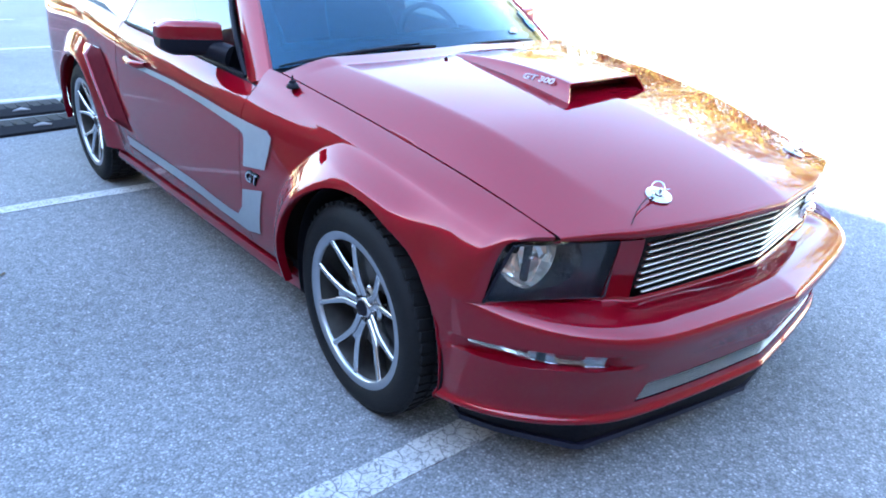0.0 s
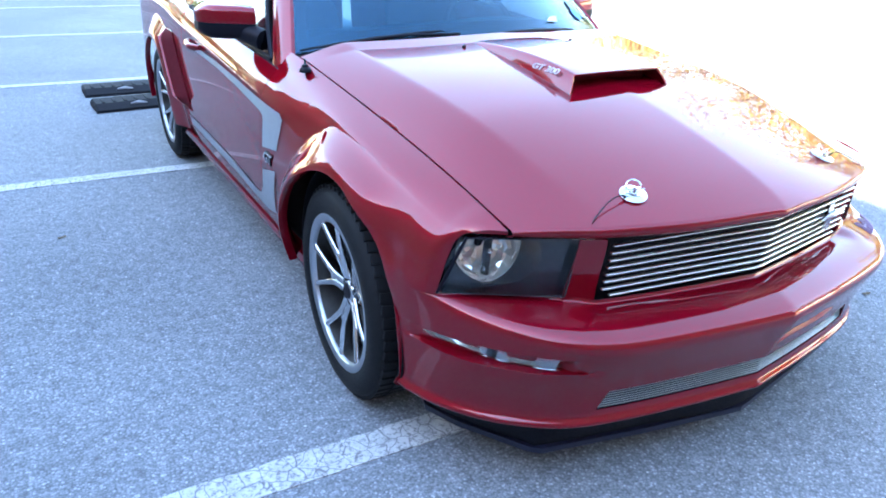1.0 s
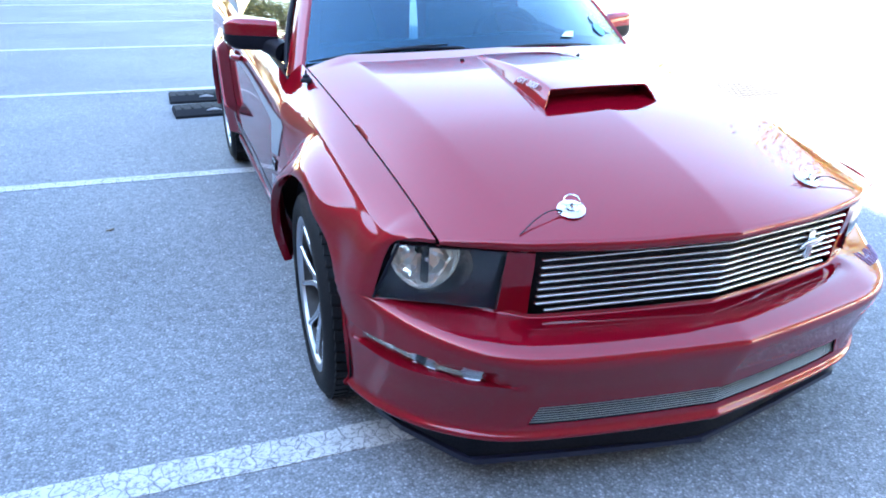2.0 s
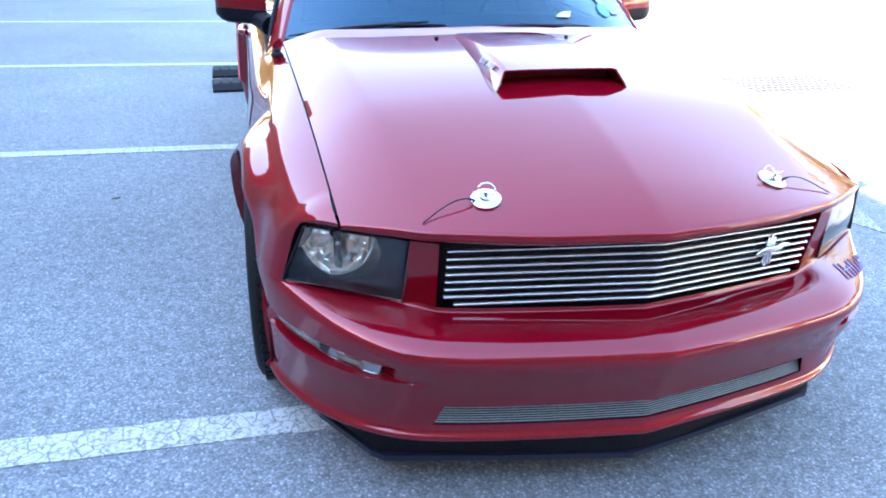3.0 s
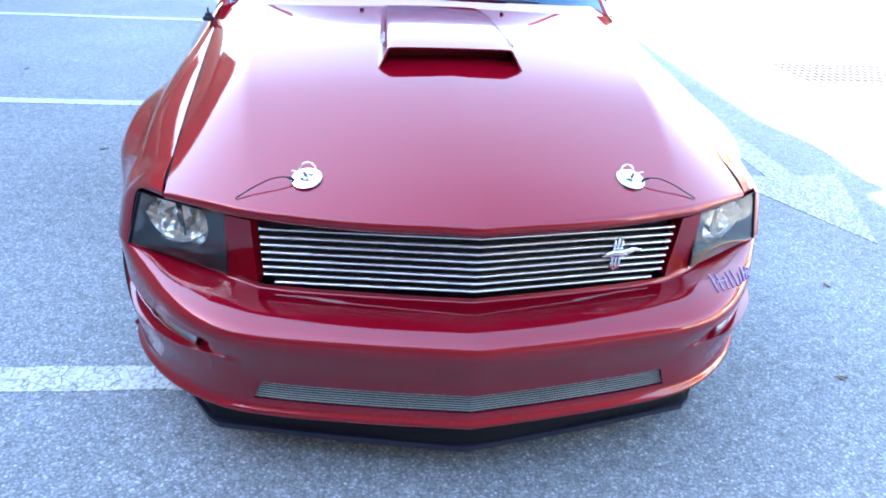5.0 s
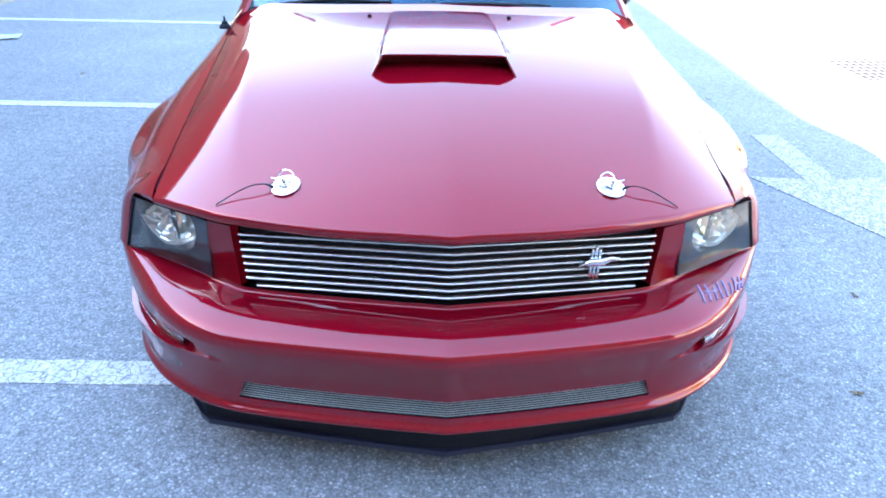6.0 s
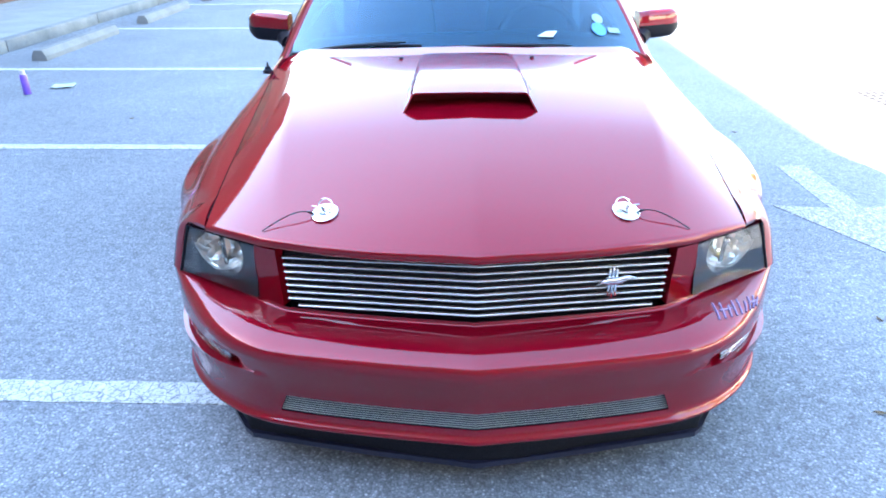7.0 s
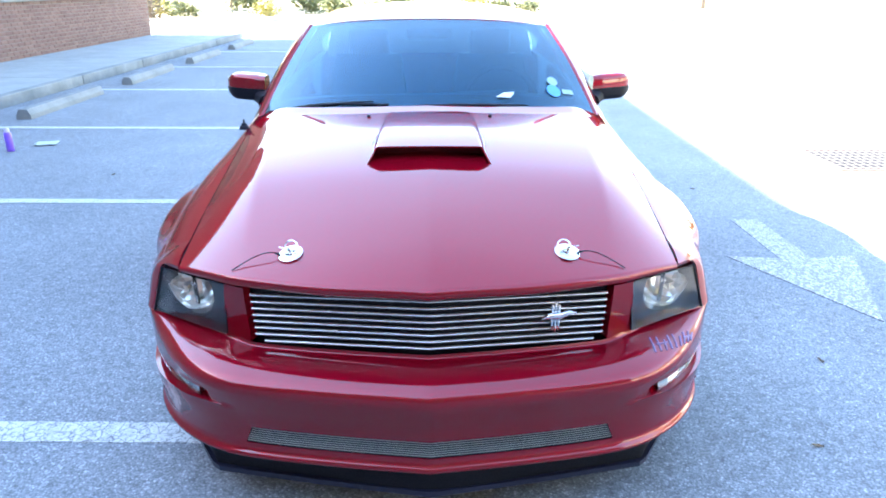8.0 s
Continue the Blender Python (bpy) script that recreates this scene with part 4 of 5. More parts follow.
def build_cowl():
    bm = bmesh.new()
    rows = []
    for v in np.linspace(0, 1, 5):
        row = []
        for u in np.linspace(-1, 1, 41):
            a = abs(u)
            y0 = 1.35 + 0.155 * a ** 2.4
            f = Vector((u * 0.725, y0 + 0.01, hood_z(u * 0.72, min(y0, 1.5)) - 0.030))
            g = ws_point(u * 0.93, 0.0) + Vector((0, 0.03, -0.020))
            row.append(f.lerp(g, v))
        rows.append(row)
    grid(bm, rows)
    c = part("cowl", bm, BLACK, CAR, thick=0.004)
    # wipers
    for x0, x1, lift in ((-0.69, -0.22, -0.008), (-0.12, 0.40, -0.034)):
        bm = bmesh.new()
        pts = [ws_point(x / 0.735, 0.012 + lift + 0.03 * (x - x0) / (x1 - x0)) + Vector((0, -0.008, 0.008)) for x in np.linspace(x0, x1, 14)]
        tube(bm, pts, [0.003 + 0.0055 * math.sin(math.pi * i / 13) for i in range(14)], 8)
        tube(bm, [pts[5] + Vector((0, -0.002, 0.004)), pts[9] + Vector((0, -0.012, 0.002)), pts[13] + Vector((0.06, -0.02, -0.012))], [0.0035, 0.0045, 0.006], 8)
        part("wiper", bm, BLACK, CAR)
    # washer jets
    for x in (-0.24, 0.24):
        bm = bmesh.new()
        bmesh.ops.create_uvsphere(bm, u_segments=12, v_segments=8, radius=0.0065, matrix=Matrix.Translation((x, 1.262, hood_z(x, 1.262) + 0.003)) @ Matrix.Diagonal((1.2, 1, 0.8, 1)))
        part("washer_jet", bm, BLACK, CAR)
    # fender-top filler between hood, pillar and fender
    bm = bmesh.new()
    rows = []
    for y in np.linspace(1.535, 1.72, 6):
        rows.append([(0.735, y, cut_z(1.537) - 0.012), (0.762, y, cut_z(1.537) - 0.010), (sh_x(y) - 0.004, y, sh_z(min(y, 1.62)) - 0.001)])
    grid(bm, rows)
    both("cowl_corner", bm, RED, CAR, thick=0.004)


# ---- car: small parts ----
def build_hood_pins(hood):
    for sgn in (-1, 1):
        x, y = sgn * 0.373, 0.243
        z = hood_z(x, y)
        e = 0.02
        n = Vector((-(hood_z(x + e, y) - hood_z(x - e, y)) / (2 * e), -(hood_z(x, y + e) - hood_z(x, y - e)) / (2 * e), 1)).normalized()
        m = Matrix.Translation((x, y, z + 0.002)) @ n.to_track_quat("Z", "Y").to_matrix().to_4x4()
        bm = bmesh.new()
        lathe(bm, [(0.0, 0.0345), (0.003, 0.0345), (0.0045, 0.032), (0.0055, 0.014), (0.010, 0.012), (0.010, 0.0)], 32, "Z")
        bmesh.ops.transform(bm, matrix=m, verts=bm.verts)
        plate = part("hood_pin", bm, ALLOY, hood, "round chrome hood pin plate with a clip")
        bm = bmesh.new()
        lathe(bm, [(0.005, 0.0045), (0.022, 0.0045), (0.024, 0.003), (0.025, 0.0)], 14, "Z")
        bmesh.ops.transform(bm, matrix=m, verts=bm.verts)
        part("post", bm, ALLOY, plate)
        bm = bmesh.new()
        tube(bm, [m @ Vector((-sgn * 0.004 + 0.019 * math.sin(a) - 0.004, 0.012 + 0.012 * math.cos(a), 0.018 + 0.010 * math.cos(a))) for a in np.linspace(0, 2 * math.pi, 26)], 0.0017, 6)
        tube(bm, [m @ Vector((sgn * -0.026, 0.0, 0.018)), m @ Vector((sgn * 0.030, -0.002, 0.020))], 0.0017, 6)
        part("clip", bm, CHROME, plate)
        # lanyard to the hood's front edge
        bm = bmesh.new()
        pts = []
        for t in np.linspace(0, 1, 20):
            px, py = abs(x) + 0.024 + 0.128 * t, y - 0.004 - 0.030 * t * t
            pts.append((sgn * px, py, hood_z(px, py) + 0.0025 + 0.020 * math.sin(math.pi * t ** 0.75) * (1 - 0.5 * t)))
        tube(bm, pts, [0.0030] * 3 + [0.0015] * 17, 6)
        part("lanyard", bm, BLACK, plate, "thin black cable lanyard")


def build_antenna():
    bm = bmesh.new()
    x, y = -0.775, 1.415
    z = cut_z(y) - 0.012
    lathe(bm, [(0, 0.021), (0.007, 0.021), (0.013, 0.017), (0.017, 0.012), (0.024, 0.011), (0.027, 0.004), (0.042, 0.0025), (0.043, 0.0)], 20, "Z", (x, y, z))
    part("antenna_base", bm, BLACK, CAR, "short black antenna stub")


def build_mirror():
    for sgn in (-1, 1):
        bm = bmesh.new()
        rows = []
        for t in np.linspace(0, 1, 11):
            # sections from the inner end out to the rounded tip
            x = 0.790 + 0.200 * t
            r = (1 - max(0, (t - 0.72) / 0.28) ** 2.2 * 0.45) * (0.92 + 0.08 * step(0, 0.3, t))
            cy, cz = 1.975 + 0.065 * t, 0.998 + 0.006 * t
            ring = []
            for a in np.linspace(0, 2 * math.pi, 28, endpoint=False):
                c, s = math.cos(a), math.sin(a)
                dy = 0.055 * math.copysign(abs(c) ** 0.5, c)
                dz = 0.060 * math.copysign(abs(s) ** 0.42, s)
                ring.append((sgn * x, cy + dy * r * (1 if c > 0 else 1.25), cz + dz * r))
            rows.append(ring)
        vs = grid(bm, rows, closed=True)
        bm.faces.new(vs[0]), bm.faces.new(vs[-1])
        mi = part("door_mirror", bm, RED, CAR, "red door mirror with a black lower half")
        bm = bmesh.new()
        rows2 = []
        for r in rows:
            cz = sum(p[2] for p in r) / len(r)
            rows2.append([(p[0] + sgn * 0.001, p[1] + (p[1] - 2.01) * 0.03, cz - 0.006 + (p[2] - cz) * 1.03 if p[2] < cz - 0.006 else cz - 0.006) for p in r])
        vs = grid(bm, rows2, closed=True)
        bm.faces.new(vs[0]), bm.faces.new(vs[-1])
        part("lower_shell", bm, BLACK, mi, "satin black lower shell")
        bm = bmesh.new()
        grid(bm, [[(sgn * (0.815 + 0.155 * i), 2.052 + 0.063 * i * 0.9 + 0.004, 0.957 + 0.085 * j) for i in np.linspace(0, 1, 5)] for j in np.linspace(0, 1, 4)])
        part("mirror_glass", bm, CHROME, mi, thick=0.003)
        bm = bmesh.new()
        tube(bm, [(sgn * 0.775, 1.87, 0.935), (sgn * 0.80, 1.925, 0.948), (sgn * 0.85, 1.98, 0.965)], [0.042, 0.040, 0.034], 14)
        part("arm", bm, BLACK, mi)


def build_handles(doors):
    for sgn, d in ((1, doors[0]), (-1, doors[1])):
        bm = bmesh.new()
        y, z = 2.66, 0.805
        x = side_x(y, z)
        tube(bm, [(sgn * (x + o), y + dy, z + 0.006 * abs(dy) / 0.11) for dy, o in ((-0.11, 0.0), (-0.08, 0.022), (0, 0.028), (0.08, 0.022), (0.11, 0.0))], [0.012, 0.016, 0.017, 0.016, 0.012], 12)
        part("handle", bm, RED, d)


def build_fog_lamps():
    def edge(k, v):
        """The lamp's lower and upper edge: a point at the corner of the car, a slanted inner end."""
        h = 0.0335 * (1 - 0.72 * step(0.60, 0.86, k))
        return 0.4385 - h * (1 - v) + lamp_lift(k, 0.42)
    for sgn in (-1, 1):
        rng = random.Random(8)
        bm = bmesh.new()
        ks = np.linspace(0.540, 0.845, 22)
        rows = []
        cells = [0.003 + 0.009 * rng.random() for _ in range(7)]
        deep = [cells[i // 4] for i in range(len(ks))]
        for v in (0.0, 0.45, 0.55, 1.0):
            row = []
            for i, k in enumerate(ks):
                off = -0.006 - deep[i] * (1.0 if 0.2 < v < 0.8 else 0.35) + nose(k, 0.42)
                x, y = front_at(k + 0.010 * (1 - v) * (i == 0), off)
                row.append((sgn * x, y, edge(k, v)))
            rows.append(row)
        grid(bm, rows)
        f = part("side_lamp", bm, LAMPBOWL, CAR, "slim clear lamp in the bumper corner", smooth=False, thick=0.003)
        bm = bmesh.new()
        rows = [[(sgn * front_at(k, -0.002 + nose(k, 0.42))[0], front_at(k, -0.002 + nose(k, 0.42))[1], edge(k, v)) for k in ks] for v in (0, 1)]
        grid(bm, rows)
        ln = part("lens", bm, LENS, f, thick=0.003)
        ln.visible_shadow = False
        # dark divider between the lamp's chambers
        bm = bmesh.new()
        grid(bm, [[(sgn * front_at(k, -0.0035 + nose(k, 0.42))[0], front_at(k, -0.0035 + nose(k, 0.42))[1], edge(k, v)) for k in (0.672, 0.682, 0.692)] for v in (0.06, 0.5, 0.94)])
        part("divider", bm, SMOKE, f, thick=0.002)


def build_decal(bumper):
    lilac = simple("lilac_vinyl", (0.22, 0.15, 0.28), 0.5)
    bm = bmesh.new()

    def at(k, z):
        zz = z + 0.032 * step(0.36, 0.84, k) * step(0.44, 0.465, z) * step(0.556, 0.505, z)
        x, y = front_at(k, bumper_off(k, z) + 0.0025)
        return Vector((x, y, zz))
    tl, tr, br, bl = (np.array(p) for p in ((0.56, 0.541), (0.74, 0.495), (0.705, 0.483), (0.535, 0.516)))
    spot = lambda u, v: at(*((tl * (1 - u) + tr * u) * v + (bl * (1 - u) + br * u) * (1 - v)))
    strokes = [((0.02 + 0.098 * i, 0.12), (0.07 + 0.098 * i, 0.86 - 0.2 * (i % 3 == 2))) for i in range(9)] + [((0.10, 0.5), (0.30, 0.5)), ((0.62, 0.55), (0.80, 0.5))]
    for a, b in strokes:
        tube(bm, [spot(a[0] + (b[0] - a[0]) * t, a[1] + (b[1] - a[1]) * t) for t in np.linspace(0, 1, 4)], 0.0030, 5)
    part("decal", bm, lilac, bumper, "small lilac decal")


def build_splitter():
    bm = bmesh.new()
    half = [(0.0, 0.060), (0.32, 0.120), (0.62, 0.186), (0.648, 0.212), (0.758, 0.385), (0.80, 0.49)]
    for z0, z1, grow in ((0.130, 0.146, 0.0),):
        line = [(-x, y) for x, y in reversed(half[1:])] + half
        flat_poly(bm, line + [(0.7, 0.8), (-0.7, 0.8)], z0, z1 - z0)
    s = part("splitter", bm, CHIN, CAR, "black plastic chin splitter", smooth=False)
    bm = bmesh.new()
    rows = []
    line = spline([(-x, y) for x, y in reversed(half[1:])] + half, 121)
    ks = np.linspace(-0.86, 0.86, 121)
    top = []
    for k, p in zip(ks, line):
        x, y = front_at(abs(k), -0.020)
        top.append((math.copysign(x, k), y, 0.226))
    low = [(p[0] * 0.988, p[1] + 0.014, 0.146) for p in line]
    mid = [tuple(0.5 * (a + b) for a, b in zip(t, l)) for t, l in zip(top, low)]
    grid(bm, [top, mid, low])
    part("air_dam", bm, MATTE, CAR, thick=0.004)


def build_wheels():
    """Wide low tyre on a polished ten-spoke alloy wheel; built once at the origin, the face towards +x."""
    def one():
        hub = new("wheel")
        bm = bmesh.new()
        w = 0.120
        prof = [(-w + 0.01, 0.243), (-w, 0.260), (-w, 0.295), (-w + 0.010, 0.316), (-w + 0.028, 0.327), (-w + 0.05, 0.329), (0, 0.330), (w - 0.05, 0.329), (w - 0.028, 0.327), (w - 0.010, 0.316), (w, 0.295), (w, 0.260), (w - 0.01, 0.243)]
        lathe(bm, prof, 72)
        tyre = part("tyre", bm, RUBBER, hub, "low-profile black tyre")
        bm = bmesh.new()
        for k in range(60):
            a = 2 * math.pi * k / 60
            for x0, x1, tw in ((-0.098, -0.056, 0.10), (-0.050, -0.003, 0.06), (0.003, 0.050, -0.06), (0.056, 0.098, -0.10)):
                hgt = 0.3385 if abs(x0 + x1) < 0.12 else 0.3345
                m = pose(0, 0, 0, math.degrees(a) + (3 if x0 > 0 else 0), 0, 0)
                box(bm, (x0, -0.0125, hgt - 0.012), (x1, 0.0125, hgt), m @ Matrix.Translation((0, 0, 0)) @ pose(0, 0, 0, 0, 0, tw * 90))
        part("tread", bm, RUBBER, tyre, smooth=False)
        bm = bmesh.new()
        lathe(bm, [(0.104, 0.266), (0.112, 0.262), (0.114, 0.256), (0.112, 0.236), (0.108, 0.232), (0.098, 0.231)], 72)
        rim = part("rim", bm, LIP, hub, "satin machined alloy rim", thick=0.003)
        bm = bmesh.new()
        lathe(bm, [(0.098, 0.231), (0.09, 0.229), (0.06, 0.224), (-0.08, 0.220), (-0.11, 0.24), (-0.115, 0.258)], 72)
        part("barrel", bm, BARREL, rim, "dull dark inner barrel", thick=0.003)

        def bar(bm, line, wide, deep):
            """A bevelled bar along (x, radius, sideways) stations, turned to the spoke's angle."""
            pts = [Vector(p) for p in line]
            rows = []
            for i, p in enumerate(pts):
                d = (pts[min(i + 1, len(pts) - 1)] - pts[max(i - 1, 0)]).normalized()
                w = d.cross(Vector((1, 0, 0))).normalized()
                o = w.cross(d)
                if o.x < 0:
                    o = -o
                k = wide[i]
                rows.append([p + w * k * q + o * e for q, e in ((-1, -0.005), (-0.86, 0.001), (-0.5, 0.004), (0.5, 0.004), (0.86, 0.001), (1, -0.005), (0.72, -deep), (-0.72, -deep))])
            vs = grid(bm, rows, closed=True)
            bm.faces.new(vs[0]), bm.faces.new(vs[-1])
        for k in range(5):
            turn = pose(0, 0, 0, 360 * k / 5 + 180, 0, 0)
            # a grooved stem that parts into two arms
            bm = bmesh.new()
            bar(bm, [(0.056, 0.036, 0), (0.062, 0.07, 0), (0.070, 0.10, 0), (0.078, 0.122, 0), (0.078, 0.134, 0)], [0.019, 0.018, 0.019, 0.023, 0.018], 0.022)
            bmesh.ops.transform(bm, matrix=turn, verts=bm.verts)
            part("spoke", bm, ALLOY, rim)
            for s in (-1, 1):
                bm = bmesh.new()
                line = spline([(0.070, 0.042, 0.0145), (0.076, 0.080, 0.0145), (0.081, 0.106, 0.0170), (0.086, 0.130, 0.0255), (0.092, 0.160, 0.0395), (0.098, 0.195, 0.0570), (0.104, 0.229, 0.0745)], 15)
                bar(bm, [(x, r, s * o) for x, r, o in line], [0.0122 - 0.0022 * step(0.35, 0.75, t) + 0.0035 * step(0.86, 1, t) for t in np.linspace(0, 1, 15)], 0.030)
                bmesh.ops.transform(bm, matrix=turn, verts=bm.verts)
                part("spoke_arm", bm, ALLOY, rim)
        bm = bmesh.new()
        lathe(bm, [(0.03, 0.080), (0.054, 0.076), (0.062, 0.066), (0.0622, 0.036), (0.070, 0.034), (0.074, 0.029), (0.075, 0.0)], 40)
        part("hub_boss", bm, ALLOY, rim)
        bm = bmesh.new()
        lathe(bm, [(0.0745, 0.027), (0.078, 0.025), (0.079, 0.0)], 30)
        part("centre_cap", bm, BLACK, rim, "black centre cap")
        for k in range(5):
            a = 2 * math.pi * k / 5 + math.pi + math.pi / 5
            bm = bmesh.new()
            at = (0, 0.049 * math.cos(a), 0.049 * math.sin(a))
            lathe(bm, [(0.05, 0.0075), (0.064, 0.0075), (0.066, 0.005), (0.066, 0)], 6, "X", at)
            part("lug_nut", bm, IRON, rim)
            # flat black disc round the nut, painted shade of a recess
            bm = bmesh.new()
            lathe(bm, [(0.05, 0.0165), (0.0625, 0.0165), (0.0625, 0.0)], 20, "X", at)
            part("lug_well", bm, MATTE, rim)
        bm = bmesh.new()
        lathe(bm, [(0.0, 0.06), (0.0, 0.165), (0.022, 0.165), (0.022, 0.06)], 48, closed=True)
        part("brake_disc", bm, IRON, hub)
        bm = bmesh.new()
        lathe(bm, [(-0.05, 0.05), (0.05, 0.05), (0.05, 0.0)], 20)
        lathe(bm, [(-0.1, 0.226), (-0.1, 0.0)], 20)
        part("hub_carrier", bm, MATTE, hub)
        for ob in [rim] + list(rim.children):
            ob.data.transform(Matrix.Diagonal((1, 0.96, 0.96, 1)))
        return hub
    first = one()
    spots = [(1, HUB_F), (-1, HUB_F), (1, HUB_R), (-1, HUB_R)]
    for i, (s, y) in enumerate(spots):
        h = first if i == 0 else copy_thing(first, Matrix())
        h.matrix_basis = pose(s * 0.790, y, HUB_Z, (31, 0, 14, 50)[i], 0, (0 if s > 0 else 180) - (1.8 if i < 2 else 0))
        h.parent = CAR


def build_cabin():
    bm = bmesh.new()
    rows = []
    for v, (y, z) in zip(np.linspace(0, 1, 7), ((1.42, 0.955), (1.55, 0.985), (1.75, 0.985), (1.92, 0.965), (1.98, 0.93), (1.98, 0.75), (1.9, 0.6))):
        rows.append([(u * 0.70, y + 0.03 + 0.20 * abs(u) ** 2.3, z - 0.05 * abs(u) ** 2.3 - (0.05 if v == 0 else 0) + 0.02 * math.exp(-((u + 0.0 - 0.5) / 0.3) ** 2) * (1 if 1 < v * 7 < 5 else 0)) for u in np.linspace(-1, 1, 25)])
    grid(bm, rows)
    part("dashboard", bm, TRIM, CAR, thick=0.01)
    bm = bmesh.new()
    box(bm, (-0.80, 1.3, 0.16), (0.80, 3.9, 0.22))
    part("floor_pan", bm, MATTE, CAR)
    for sgn in (-1, 1):
        bm = bmesh.new()
        rows = []
        for t in np.linspace(0, 1, 9):
            y, z = 2.52 + 0.28 * t, 0.52 + 0.56 * t
            w = 0.25 - 0.06 * t * t
            rows.append([(sgn * 0.36 + w * math.cos(a), y + 0.06 * math.sin(a) - 0.03 * math.cos(2 * a), z) for a in np.linspace(0, 2 * math.pi, 20, endpoint=False)])
        vs = grid(bm, rows, closed=True)
        bm.faces.new(vs[-1])
        box(bm, (sgn * 0.36 - 0.24, 2.05, 0.40), (sgn * 0.36 + 0.24, 2.58, 0.54), bevel=0.05)
        box(bm, (sgn * 0.36 - 0.12, 2.76, 1.06), (sgn * 0.36 + 0.12, 2.86, 1.22), bevel=0.035)
        part("seat", bm, SEATM, CAR, "dark leather front seat")
    bm = bmesh.new()
    c = Matrix.Translation((0.36, 2.08, 0.90)) @ pose(0, 0, 0, 65, 0, 0)
    tube(bm, [c @ Vector((0.185 * math.cos(a), 0.185 * math.sin(a), 0)) for a in np.linspace(0, 2 * math.pi, 33)], 0.016, 8)
    for a in (0.2, 2.94, 4.71):
        tube(bm, [c @ Vector((0, 0, -0.02)), c @ Vector((0.18 * math.cos(a), 0.18 * math.sin(a), 0))], 0.018, 8)
    part("steering_wheel", bm, TRIM, CAR)
    bm = bmesh.new()
    box(bm, (-0.11, 1.99, 1.215), (0.11, 2.01, 1.265), bevel=0.012)
    part("rear_view_mirror", bm, TRIM, CAR)
    # stickers inside the screen's lower corner
    def disc(u, v, rx, mat, lab):
        bm = bmesh.new()
        o = ws_point(u, v) + Vector((0, -0.004, 0.004))
        a, b = (ws_point(u + 0.01, v) - ws_point(u - 0.01, v)).normalized(), (ws_point(u, v + 0.01) - ws_point(u, v - 0.01)).normalized()
        bm.faces.new([bm.verts.new(o + (a * math.cos(t) + b * math.sin(t)) * rx) for t in np.linspace(0, 2 * math.pi, 24, endpoint=False)])
        part("sticker", bm, mat, CAR, lab, thick=0.0006)
    blue = simple("blue_sticker", (0.05, 0.22, 0.50), 0.5)
    pale = simple("pale_sticker", (0.20, 0.30, 0.34), 0.5)
    disc(0.74, 0.17, 0.036, blue, "round blue window sticker")
    disc(0.755, 0.262, 0.027, pale, "round pale window sticker")
    bm = bmesh.new()
    o = ws_point(0.832, 0.17) + Vector((0, -0.004, 0.004))
    a, b = (ws_point(0.85, 0.17) - ws_point(0.83, 0.17)).normalized(), (ws_point(0.84, 0.2) - ws_point(0.84, 0.1)).normalized()
    bm.faces.new([bm.verts.new(o + a * i + b * j) for i, j in ((-0.030, -0.013), (0.030, -0.013), (0.030, 0.013), (-0.030, 0.013))])
    part("sticker", bm, pale, CAR, "pale oblong window sticker", thick=0.0006)
    bm = bmesh.new()
    o = ws_point(0.43, 0.105) + Vector((0, -0.004, 0.004))
    a, b = (ws_point(0.44, 0.105) - ws_point(0.42, 0.105)).normalized(), (ws_point(0.43, 0.2) - ws_point(0.43, 0.1)).normalized()
    bm.faces.new([bm.verts.new(o + a * i + b * j) for i, j in ((-0.045, -0.016), (0.020, -0.018), (0.045, 0.018), (-0.005, 0.012))])
    part("sticker", bm, simple("white_paper", (0.5, 0.55, 0.58), 0.6), CAR, "small torn white paper behind the screen", thick=0.0006)


bumper = build_bumper()
build_lower_grille(bumper)
hood = build_hood()
build_scoop(hood)
build_grille()
build_headlight()
build_nose_panels()
build_fenders()
build_arch_liners()
doors = build_sides()
build_stripes()
build_side_scoop()
build_glasshouse()
build_cowl()
build_hood_pins(hood)
build_antenna()
build_mirror()
build_handles(doors)
build_fog_lamps()
build_splitter()
build_decal(bumper)
build_wheels()
build_cabin()


